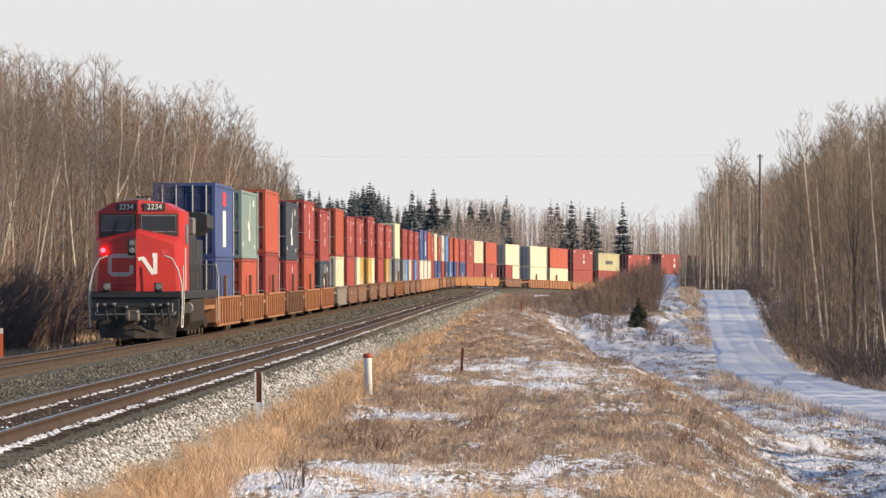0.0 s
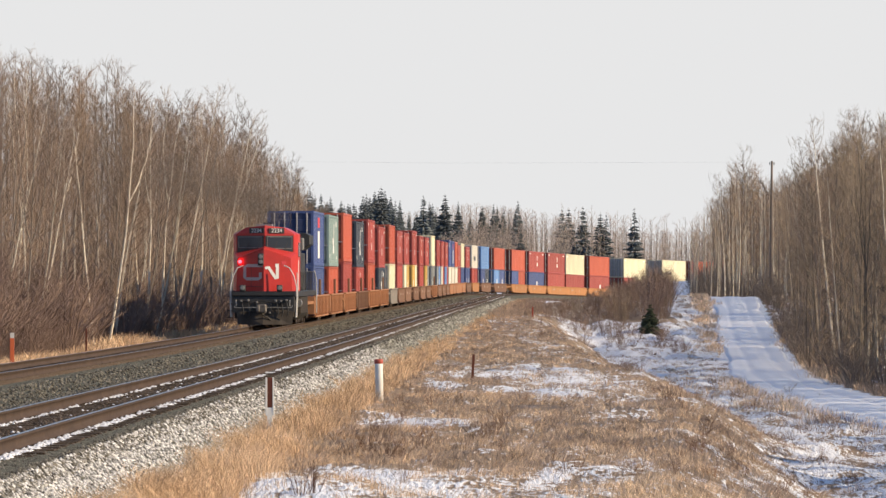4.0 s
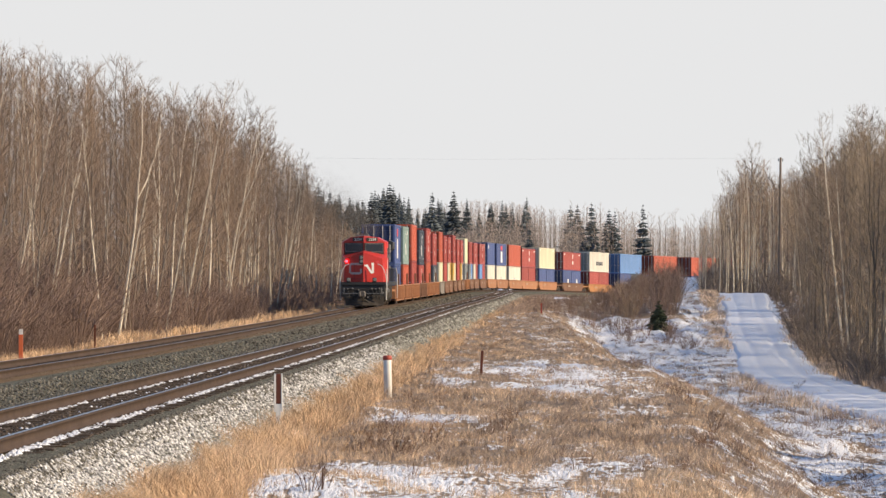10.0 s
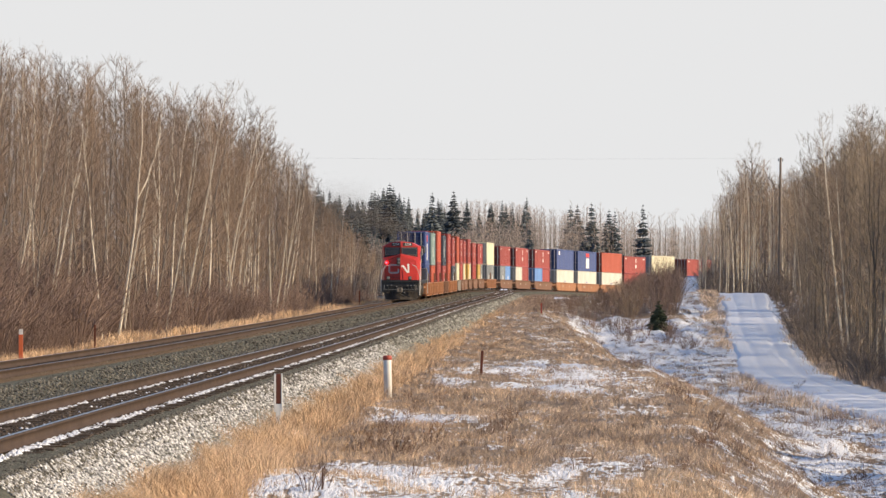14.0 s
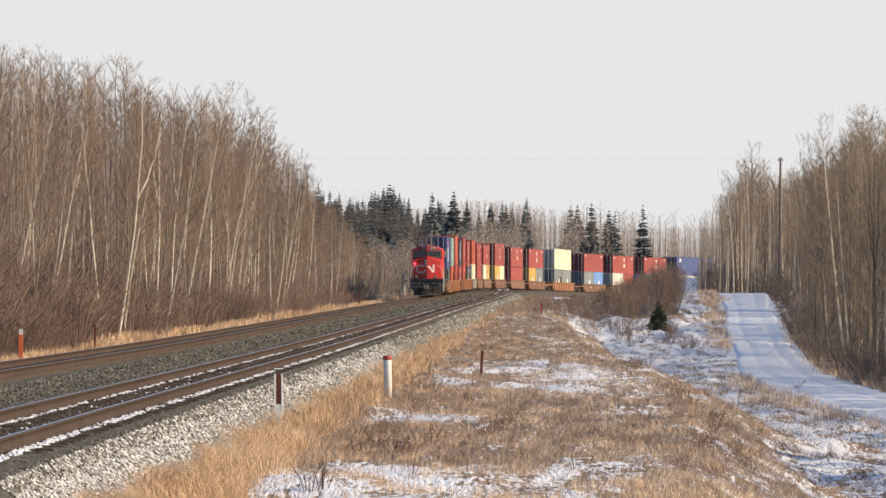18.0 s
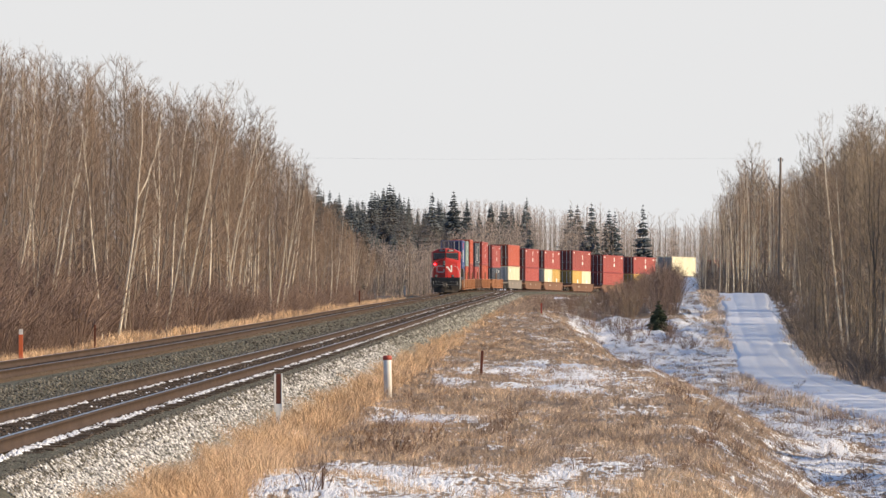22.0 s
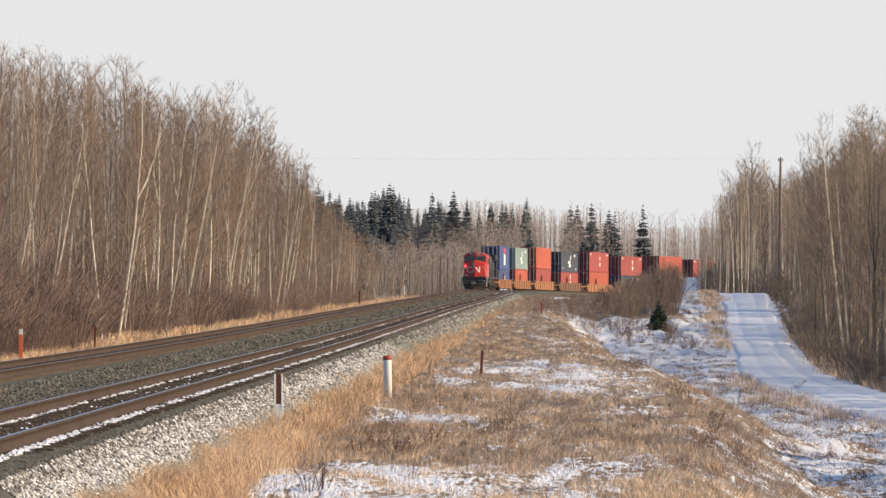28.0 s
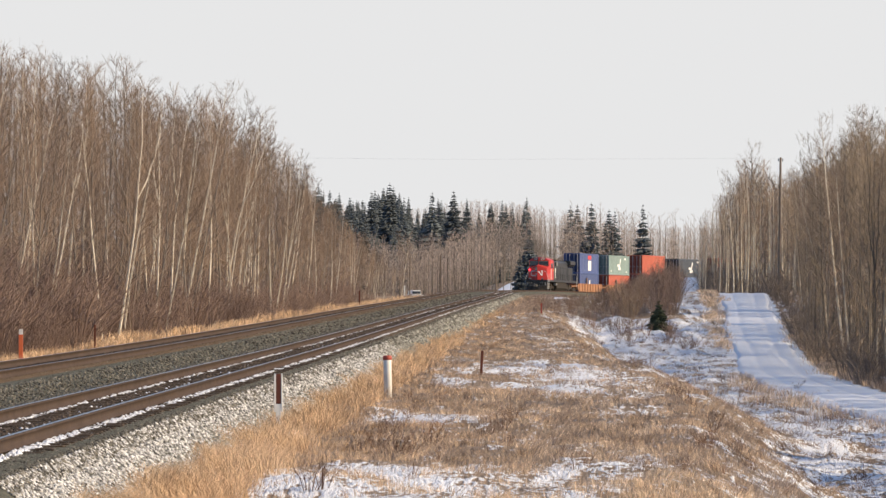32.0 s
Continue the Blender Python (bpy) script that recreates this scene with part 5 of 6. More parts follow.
def well_car(style, colour, pitch, last_gap):
    word, mat = WELL[colour]
    L = 15.4 if style == "rib" else 14.2
    car = thing("well_car", f"{word} steel container well car, " + ("ribbed sides" if style == "rib" else "smooth sides with cut-away ends"), "rail car", "well cars of the train")
    side = kept(("side", style, colour), lambda: well_side(L, style, mat))
    part("side_wall", side, car)
    part("side_wall", side, car, m=Matrix.Rotation(math.pi, 4, "Z"))
    if style == "rib":
        def make():
            s = Shape()
            s.box(1.355, 1.44, -0.10, 0.10, 0.34, 1.35, c=0.012)
            return s.mesh("rib", mat)
        rib = kept(("rib", colour), make)
        for i in range(9):
            for q in (0.0, math.pi):
                part("rib", rib, car, m=Matrix.Rotation(q, 4, "Z") @ Matrix.Translation((0, -L / 2 + 0.7 + i * (L - 1.4) / 8, 0)))
    else:
        part("stencil", kept(("stencil", colour), lambda: _stencil(colour)), car)

    if style == "rib":
        def guide():
            s = Shape()
            s.box(1.30, 1.43, -0.22, 0.22, 1.38, 2.25, c=0.02)
            return s.mesh("guide_post", WELL["b"][1])
        for gy in (-2.2,):
            part("guide_post", kept("guide", guide), car, m=Matrix.Translation((0, gy, 0)))

    def floor():
        s = Shape()
        for i in range(7):
            y = -L / 2 + 1.2 + i * (L - 2.4) / 6
            s.box(-1.3, 1.3, y - 0.25, y + 0.25, 0.26, 0.34)
        s.box(-0.35, 0.35, -L / 2 + 0.8, L / 2 - 0.8, 0.27, 0.33)
        return s.mesh("floor", mat)
    part("floor", kept(("floor", style, colour), floor), car)

    def end():
        s = Shape()
        s.box(-1.35, 1.35, -0.12, 0.08, 0.42, 1.36, c=0.02)
        s.add([(-1.3, -0.1, 1.12), (1.3, -0.1, 1.12), (0.5, -1.75, 1.02), (-0.5, -1.75, 1.02), (-1.3, -0.1, 0.98), (1.3, -0.1, 0.98), (0.5, -1.75, 0.84), (-0.5, -1.75, 0.84)],
              [(0, 3, 2, 1), (4, 5, 6, 7), (0, 1, 5, 4), (1, 2, 6, 5), (2, 3, 7, 6), (3, 0, 4, 7)])
        return s.mesh("end_platform", mat)
    e = kept(("end", colour), end)
    part("end_platform", e, car, m=Matrix.Translation((0, -L / 2, 0)))
    part("end_platform", e, car, m=Matrix.Translation((0, L / 2, 0)) @ Matrix.Rotation(math.pi, 4, "Z"))
    bogie(car, -min(pitch / 2, L / 2 + 1.3))
    if last_gap:
        bogie(car, L / 2 + 1.3)
        part("coupler", kept("drawbar", drawbar), car, m=Matrix.Translation((0, L / 2 + 2.2, 0)))
    return car


def _stencil(colour):
    s = Shape()
    for i, y in enumerate((-3.2, -2.7, -2.3, 1.9, 2.3)):
        s.box(1.358, 1.365, y, y + 0.3, 0.85, 1.05 if i < 3 else 0.98)
    return s.mesh("stencil", MARK_DULL)


def drawbar():
    s = Shape()
    s.box(-0.09, 0.09, -0.9, 0.9, 0.78, 0.94, c=0.02)
    s.box(-0.17, 0.17, -0.2, 0.2, 0.7, 1.0, c=0.04)
    return s.mesh("coupler", STEEL_DARK)


# way along the line at 0 s, upper box, lower box or boxes, marks of each, car style and colour, upper and lower heights
UNITS = [
    (162.0, "B", "B", "t", "d", "rib", "o", 2.9, 2.59), (180.5, "G", "O", "b", "", "rib", "o", 2.9, 2.59), (200.0, "O", "R", "", "", "rib", "o", 2.9, 2.9),
    (219.5, "D", "R", "b", "v", "rib", "b", 2.9, 2.59), (239.0, "R", "O", "vc", "", "rib", "o", 2.9, 2.9), (258.5, "R", "D", "vc", "b", "rib", "o", 2.9, 2.59),
    (280.0, "O", "C", "", "p", "smooth", "g", 2.9, 2.9), (297.5, "R", "R", "vc", "", "smooth", "b", 2.59, 2.9), (314.0, "R", "CY", "vc", "d", "smooth", "b", 2.59, 2.9),
    (335.0, "R", "YC", "vc", "d", "smooth", "b", 2.9, 2.9), (355.0, "R", "R", "vc", "", "smooth", "b", 2.59, 2.9), (373.0, "R", "YS", "vc", "d", "smooth", "b", 2.59, 2.9),
    (394.0, "C", "SS", "c", "d", "rib", "o", 2.9, 2.9), (415.0, "R", "SL", "c", "d", "smooth", "b", 2.59, 2.9), (433.0, "R", "WR", "vc", "", "smooth", "b", 2.59, 2.9),
    (451.0, "R", "LR", "vc", "", "smooth", "b", 2.59, 2.9), (468.5, "B", "W", "p", "s", "smooth", "o", 2.9, 2.9), (483.5, "B", "W", "t", "s", "smooth", "o", 2.9, 2.9),
    (499.0, "O", "W", "", "s", "smooth", "o", 2.9, 2.9), (512.5, "R", "RR", "vc", "", "smooth", "o", 2.59, 2.9), (528.0, "C", "BB", "c", "", "smooth", "o", 2.9, 2.9),
    (546.5, "R", "BB", "vc", "d", "smooth", "b", 2.59, 2.9), (564.5, "W", "RR", "w", "", "smooth", "a", 2.9, 2.9), (583.5, "L", "BD", "", "d", "smooth", "b", 2.9, 2.9),
    (602.5, "O", "LB", "", "d", "smooth", "b", 2.9, 2.9), (622.0, "O", "BO", "", "", "smooth", "a", 2.9, 2.9), (637.5, "R", "B", "vc", "d", "smooth", "a", 2.9, 2.9),
    (652.5, "R", "R", "vc", "", "smooth", "a", 2.9, 2.9), (665.5, "C", "R", "c", "", "smooth", "a", 2.9, 2.9), (681.0, "O", "R", "", "d", "smooth", "a", 2.9, 2.9),
    (701.5, "C", "RC", "c", "", "smooth", "b", 2.9, 2.9), (722.5, "C", "C", "", "c", "rib", "o", 2.9, 2.9), (737.0, "O", "C", "", "c", "rib", "o", 2.9, 2.9),
    (752.5, "R", "R", "vc", "", "smooth", "o", 2.9, 2.9), (768.0, "V", "R", "w", "", "smooth", "o", 2.59, 2.9), (785.0, "R", "R", "c", "", "smooth", "b", 2.59, 2.9),
    (802.5, "R", "R", "vc", "", "smooth", "b", 2.9, 2.9), (820.5, "O", "C", "", "", "smooth", "b", 2.9, 2.9), (837.0, "R", "R", "vc", "", "smooth", "o", 2.9, 2.9)]
MOVERS = []     # things that run on the line: thing, way along it at 0 s, half the bogie spacing, pose in the car


def build_cars():
    for i, (s, up, low, mu, ml, style, colour, hu, hl) in enumerate(UNITS):
        gap = (UNITS[i + 1][0] - s) if i + 1 < len(UNITS) else 16
        prev = (s - UNITS[i - 1][0]) if i else 22
        mid = s + 6.1
        MOVERS.append((well_car(style, colour, prev, gap > 17.2), mid, 7.0, Matrix.Identity(4)))
        if len(low) == 1:
            MOVERS.append((container(low, 12.19, hl, ml), mid, 7.0, pose(0, 0, 0.35)))
        else:
            for j, k in enumerate(low):
                MOVERS.append((container(k, 6.06, hl, ml), mid, 7.0, pose(0, -3.06 + 6.12 * j, 0.35)))
        MOVERS.append((container(up, 12.19, hu, mu), mid, 7.0, pose(0, 0, 0.36 + hl)))


# ---- locomotive ----
def slab(s, a, b, u0, u1, z0, z1, out=0.02, thick=0.03, k=0):
    """A plate on the upright plane from plan point a to b, between the shares u0 and u1 of its width."""
    a, b = Vector((*a, 0)), Vector((*b, 0))
    n = (b - a).cross(Vector((0, 0, 1))).normalized()
    p, q = a.lerp(b, u0), a.lerp(b, u1)
    f, g = n * out, n * (out - thick)
    up = lambda v, z: (v.x, v.y, z)
    pts = [up(p + f, z0), up(q + f, z0), up(q + f, z1), up(p + f, z1), up(p + g, z0), up(q + g, z0), up(q + g, z1), up(p + g, z1)]
    s.add(pts, [(0, 1, 2, 3), (7, 6, 5, 4), (0, 4, 5, 1), (1, 5, 6, 2), (2, 6, 7, 3), (3, 7, 4, 0)], k)


def stroke(s, a, b, pts2, wide, out=0.012, k=0):
    """A painted band on the plane from a to b through points (share, z)."""
    a, b = Vector((*a, 0)), Vector((*b, 0))
    d = (b - a)
    ln = d.length
    d.normalize()
    n = d.cross(Vector((0, 0, 1))).normalized()
    line = [Vector((u * ln, z)) for u, z in pts2]
    left, right = [], []
    for i, p in enumerate(line):
        t = (line[min(i + 1, len(line) - 1)] - line[max(i - 1, 0)]).normalized()
        m = Vector((-t.y, t.x)) * wide / 2
        left.append(p + m)
        right.append(p - m)
    to = lambda v: tuple(a + d * v.x + n * out + Vector((0, 0, v.y)))
    pts = [to(v) for v in left] + [to(v) for v in right]
    m = len(line)
    s.add(pts, [(i, i + 1, m + i + 1, m + i) for i in range(m - 1)], k)


def lens(x, y, z, r, nx=0.0, ny=-1.0, deep=0.05):
    """A short round lamp facing (nx, ny)."""
    s = Shape()
    n = Vector((nx, ny, 0)).normalized()
    c = Vector((x, y, z))
    s.tube([c - n * deep, c, c + n * 0.012], [r, r, r * 0.7], 14, cap=True)
    return s


def text_mesh(words, size, mat):
    cu = bpy.data.curves.new("number", "FONT")
    cu.body, cu.size, cu.extrude = words, size, 0.004
    cu.align_x, cu.align_y = "CENTER", "CENTER"
    ob = bpy.data.objects.new("number", cu)
    scene.collection.objects.link(ob)
    bpy.context.view_layer.update()
    me = bpy.data.meshes.new_from_object(ob.evaluated_get(bpy.context.evaluated_depsgraph_get()))
    bpy.data.objects.remove(ob)
    me.materials.clear()
    me.materials.append(mat)
    return me


def build_locomotive():
    loco = thing("locomotive", "red and black wide-cab diesel freight locomotive at the train's tail", "locomotive")

    def add(name, fill, mat, label="", parent=None, smooth=False):
        s = Shape()
        fill(s)
        mats = mat if isinstance(mat, tuple) else (mat,)
        return part(name, s.mesh(name, *mats, smooth=smooth), parent or loco, label)
    # plan corners of nose and cab fronts
    NL, NA, NR = (-1.36, -10.0), (0.0, -10.46), (1.36, -10.0)
    CL, CA, CR = (-1.40, -9.17), (0.0, -9.62), (1.40, -9.17)

    def nose(s):
        bot = [(-1.53, -9.2, 1.7), (*NL, 1.7), (*NA, 1.7), (*NR, 1.7), (1.53, -9.2, 1.7)]
        top = [(-1.5, -9.1, 3.56), (-1.28, -10.03, 3.30), (0, -10.46, 3.76), (1.28, -10.03, 3.30), (1.5, -9.1, 3.56), (0, -9.4, 3.9)]
        s.add(bot + top, [(1, 0, 5, 6), (2, 1, 6, 7), (3, 2, 7, 8), (4, 3, 8, 9), (6, 5, 10, 7), (7, 10, 9, 8), (0, 1, 2, 3, 4)])
    nose_ob = add("nose", nose, LOCO_RED, "bright red V-shaped nose")

    def cab(s):
        back = -6.5
        plan = [(-1.56, back), (-1.56, -8.62), CL, CA, CR, (1.56, -8.62), (1.56, back)]
        roof = [(-0.98, back), (-0.98, -8.75), (-0.92, -9.25), (0, -9.55), (0.92, -9.25), (0.98, -8.75), (0.98, back)]
        pts = [(x, y, 1.7) for x, y in plan] + [(x, y, 4.56 - 0.1 * abs(x) / 1.56) for x, y in plan] + [(x, y, 4.87 - 0.11 * abs(x) / 0.98) for x, y in roof]
        s.add(pts, [(k * 7 + i + 1, k * 7 + i, k * 7 + i + 7, k * 7 + i + 8) for k in (0, 1) for i in range(6)] + [(0, 6, 13, 7), (7, 13, 20, 14), (17, 16, 15, 14), (20, 19, 18, 17), (14, 20, 17)])
    cab_ob = add("cab", cab, LOCO_RED, "bright red operating cab")
    add("window_surround", lambda s: (slab(s, CL, CA, 0.04, 0.97, 3.40, 4.38, 0.03), slab(s, CA, CR, 0.03, 0.96, 3.40, 4.38, 0.03)), LOCO_BLACK, "black windscreen surround", cab_ob)
    add("windscreen", lambda s: slab(s, CL, CA, 0.10, 0.92, 3.80, 4.32, 0.045), GLASS, "dark glass windscreen", cab_ob)
    add("windscreen", lambda s: slab(s, CA, CR, 0.08, 0.91, 3.76, 4.32, 0.045), GLASS, "dark glass windscreen", cab_ob)

    def wipers(s):
        for a, b, u in ((CL, CA, 0.35), (CL, CA, 0.72), (CA, CR, 0.3), (CA, CR, 0.66)):
            stroke(s, a, b, [(u, 3.66), (u + 0.12, 4.1)], 0.03, 0.055)
    add("wiper", wipers, RUBBER, "", cab_ob)
    add("window_frame", lambda s: [stroke(s, a, b, q, 0.035, 0.05) for a, b, q in (
        (CL, CA, [(0.10, 3.80), (0.92, 3.80), (0.92, 4.32), (0.10, 4.32), (0.10, 3.80)]), (CA, CR, [(0.08, 3.76), (0.91, 3.76), (0.91, 4.32), (0.08, 4.32), (0.08, 3.76)]))], LOCO_GREY, "", cab_ob)
    for a, b, u in ((CL, CA, 0.72), (CA, CR, 0.40)):
        board = add("number_board", lambda s: slab(s, a, b, u - 0.26, u + 0.26, 4.49, 4.74, 0.04, 0.3), LOCO_BLACK, "black number board", cab_ob)
        pa, pb = Vector((*a, 0)), Vector((*b, 0))
        d = (pb - pa).normalized()
        n = d.cross(Vector((0, 0, 1)))
        c = pa.lerp(pb, u) + n * 0.046 + Vector((0, 0, 4.615))
        part("number", text_mesh("2234", 0.27, MARK_WHITE), board, "white fleet number", Matrix.Translation(c) @ Matrix(((d.x, 0, n.x, 0), (d.y, 0, n.y, 0), (0, 1, 0, 0), (0, 0, 0, 1))))
    for sg in (1, -1):
        add("side_window", lambda s: s.box(sg * 1.55 - 0.03, sg * 1.55 + 0.03, -8.4, -7.0, 3.35, 4.05, c=0.02), GLASS, "", cab_ob)
        add("side_stripe", lambda s: s.box(sg * 1.566 - 0.008, sg * 1.566 + 0.008, -8.5, -8.2, 1.75, 3.2), MARK_WHITE, "pale stripe", cab_ob)
    lamp = add("headlight_housing", lambda s: s.box(-0.29, 0.0, -10.52, -10.30, 2.95, 3.52, c=0.03), LOCO_BLACK, "", nose_ob)
    for z in (3.36, 3.11):
        part("headlight", lens(-0.15, -10.53, z, 0.105).mesh("headlight", LENS), lamp, "unlit round headlight")
    part("marker_light", lens(-1.17, -10.19, 3.12, 0.085, -0.3, -0.95).mesh("marker_light", RED_LAMP), nose_ob, "glowing red tail marker light")

    def emblem(s):
        stroke(s, NL, NA, [(0.96, 2.93), (0.40, 2.93), (0.32, 2.86), (0.32, 2.36), (0.40, 2.29), (0.80, 2.29), (0.88, 2.36), (0.88, 2.60)], 0.15)
    add("emblem", emblem, surf("grimy_pale_emblem", (0.50, 0.41, 0.39), (0.40, 0.33, 0.31), 4.0, 0.5), "grey-white painted band", nose_ob)
    add("emblem", lambda s: (stroke(s, NA, NR, [(0.05, 2.80), (0.16, 2.85), (0.42, 2.32), (0.47, 2.32), (0.47, 2.95)], 0.15), slab(s, NA, NR, 0.40, 0.52, 2.86, 3.02, 0.014, 0.01)), MARK_WHITE, "white painted zigzag band", nose_ob)
    add("nose_door", lambda s: [stroke(s, NL, NA, q, 0.02) for q in ([(0.55, 1.9), (0.55, 2.9)], [(0.98, 1.9), (0.98, 3.4)], [(0.1, 1.92), (0.98, 1.92)])], LOCO_BLACK, "", nose_ob)
    add("crest", lambda s: slab(s, NA, NR, 0.62, 0.78, 2.98, 3.14, 0.013, 0.01), MARK_RED, "small dark red badge", nose_ob)

    # frame, pilot, running gear
    add("deck", lambda s: (s.box(-1.54, 1.54, -10.7, 10.9, 1.42, 1.7, c=0.02), s.box(-1.5, 1.5, -10.9, -10.2, 1.5, 1.66)), LOCO_BLACK, "black frame and walkway")

    def pilot(s):
        s.add([(-1.5, -10.75, 1.42), (1.5, -10.75, 1.42), (1.5, -10.75, 0.85), (-1.5, -10.75, 0.85), (-1.2, -10.95, 0.10), (0.0, -11.25, 0.10), (1.4, -10.9, 0.10), (1.42, -10.82, 0.72), (0, -11.0, 0.72), (-1.3, -10.84, 0.72)],
              [(0, 1, 2, 3), (3, 2, 7, 8, 9), (9, 8, 5, 4), (8, 7, 6, 5)])
    add("pilot", pilot, surf("dusty_snowplough", (0.032, 0.028, 0.025), (0.085, 0.072, 0.06), 2.0, 0.8), "dusty dark snowplough pilot")

    add("end_sill", lambda s: (s.box(-1.5, 1.5, -10.82, -10.5, 0.7, 1.45, c=0.02), s.box(-0.4, 0.4, -10.95, -10.7, 0.6, 1.15, c=0.03)), LOCO_BLACK, "black end sill")

    def coupling(s):
        s.box(-0.16, 0.16, -11.35, -10.7, 0.74, 1.0, c=0.03)
        s.box(-0.24, 0.2, -11.75, -11.3, 0.66, 1.08, c=0.06)
        s.box(-0.28, -0.12, -11.85, -11.6, 0.68, 1.06, c=0.04)
    add("coupler", coupling, surf("worn_coupler_steel", (0.17, 0.155, 0.14), (0.08, 0.07, 0.06), 5.0, 0.6, 0.0, 0.3), "worn steel knuckle coupler")

    hose = [[(x, -10.8, 1.25), (x + 0.05, -11.05, 1.05), (x + 0.12, -11.12, 0.72), (x + 0.05, -11.05, 0.5)] for x in (-1.05, -0.75, 0.62, 0.85, 1.1)]
    hose.append([(-0.25, -11.0, 1.0), (0.0, -11.2, 0.55), (0.35, -11.1, 0.35), (0.4, -11.0, 0.2)])
    hose.append([(-1.15, -10.95, 1.28), (-0.6, -11.05, 1.15), (0.0, -11.05, 1.22), (0.7, -11.05, 1.12), (1.15, -10.95, 1.3)])
    for way in hose:
        add("brake_hose", lambda s: s.tube(way, 0.03, 6), RUBBER, "hanging black rubber brake hose", smooth=True)
    add("air_cock", lambda s: [s.box(x - 0.05, x + 0.05, -11.1, -10.85, z, z + 0.09, c=0.015) for x, z in ((-1.05, 1.2), (-0.72, 1.22), (-0.3, 1.12), (0.6, 1.2), (0.86, 1.18), (1.12, 1.22), (0.32, 0.62))], LOCO_GREY, "grey air cocks and couplings")
    add("grab_iron", lambda s: [s.tube([(x, -10.84, 1.28), (x, -10.95, 1.28), (x, -10.95, 0.98), (x, -10.84, 0.98)], 0.016, 5) for x in (-1.3, 1.28)], LOCO_WHITE)
    add("uncoupling_lever", lambda s: s.tube([(-1.4, -10.9, 1.0), (-1.35, -11.05, 0.9), (-0.5, -11.1, 0.92), (0.5, -11.1, 0.92), (1.35, -11.05, 0.9), (1.4, -10.9, 1.0)], 0.022, 6), LOCO_GREY)
    for x in (-1.0, 0.78):
        dl = add("ditch_light", lambda s: s.box(x - 0.14, x + 0.14, -10.85, -10.66, 1.7, 2.0, c=0.03), LOCO_BLACK)
        part("lamp", lens(x, -10.87, 1.86, 0.115).mesh("lamp", LENS), dl, "unlit round ditch light")
    for sg in (-1, 1):
        def rails(s):
            s.tube([(sg * 0.98, -10.6, 2.93), (sg * 1.25, -10.65, 2.82), (sg * 1.45, -10.68, 2.45), (sg * 1.58, -10.7, 1.95), (sg * 1.6, -10.72, 1.4), (sg * 1.56, -10.72, 0.45)], 0.028, 7)
            s.tube([(sg * 1.57, -9.85, 2.6), (sg * 1.6, -9.85, 1.4), (sg * 1.56, -9.85, 0.45)], 0.026, 7)
        add("handrail", rails, LOCO_WHITE, "white tubular handrail", smooth=True)

        def steps(s):
            for z in (0.42, 0.75, 1.08):
                s.box(sg * 1.55 - 0.2, sg * 1.55 + 0.02, -10.68, -9.9, z, z + 0.04)
            s.box(sg * 1.34 - 0.02, sg * 1.34 + 0.02, -10.7, -9.88, 0.4, 1.45)
        add("step_well", steps, STEEL_DARK)
        add("step_edge", lambda s: [s.box(sg * 1.56 - 0.01, sg * 1.56 + 0.02, -10.68, -9.9, z + 0.04, z + 0.08) for z in (0.42, 0.75, 1.08)], MARK_WHITE, "white step edging")

    # long hood and machinery
    def hood(s):
        s.prism([(-0.95, 1.7), (0.95, 1.7), (0.95, 4.2), (0.7, 4.5), (-0.7, 4.5), (-0.95, 4.2)], -6.5, 7.2, 0, 0.03)
        for y in np.arange(-3.6, 7.0, 1.05):
            s.box(0.95, 0.975, y, y + 0.95, 1.85, 3.6)
            s.box(-0.975, -0.95, y, y + 0.95, 1.85, 3.6)
    add("long_hood", hood, LOCO_BLACK, "black engine hood with door panels")
    add("blower_housing", lambda s: (s.box(0.5, 1.44, -6.4, -4.7, 1.75, 4.4, c=0.05), s.box(-1.44, -0.5, -6.4, -4.7, 1.75, 4.4, c=0.05)), LOCO_BLACK, "black equipment cabinets behind the cab")
    add("air_conditioner", lambda s: s.box(1.05, 1.62, -4.6, -3.6, 3.7, 4.3, c=0.04), LOCO_GREY, "grey equipment box")
    add("warning_sign", lambda s: s.add([(1.447, -5.9, 2.95), (1.447, -5.4, 2.95), (1.447, -5.65, 3.35)], [(0, 1, 2)]), WARN_YELLOW, "yellow warning triangle")
    add("radiator", lambda s: s.prism([(-1.0, 3.75), (1.0, 3.75), (1.42, 4.05), (1.42, 4.5), (1.2, 4.62), (-1.2, 4.62), (-1.42, 4.5), (-1.42, 4.05)], 6.9, 10.6, 0, 0.04), LOCO_BLACK, "black flared radiator housing")
    add("end_hood", lambda s: s.box(-1.0, 1.0, 7.2, 10.5, 1.7, 3.6, c=0.03), LOCO_BLACK, "black rear hood")
    add("exhaust_stack", lambda s: s.box(-0.3, 0.3, 1.5, 2.6, 4.5, 4.72, c=0.03), STEEL_DARK)
    add("roof_fan", lambda s: s.lathe([(0.0, 4.62), (0.5, 4.62), (0.55, 4.5)], 0, -2.0, 16), STEEL_DARK)
    add("antenna", lambda s: (s.box(-0.5, 0.3, -8.4, -7.6, 4.84, 4.95, c=0.02), s.tube([(0.6, -8.0, 4.8), (0.6, -8.0, 5.1)], 0.015, 5)), LOCO_GREY, "roof antenna plate")
    add("horn", lambda s: [s.tube([(x, -7.2, 4.93), (x, -7.55, 4.95)], [0.03, 0.08], 8) for x in (-0.15, 0.0, 0.15)], LOCO_GREY)
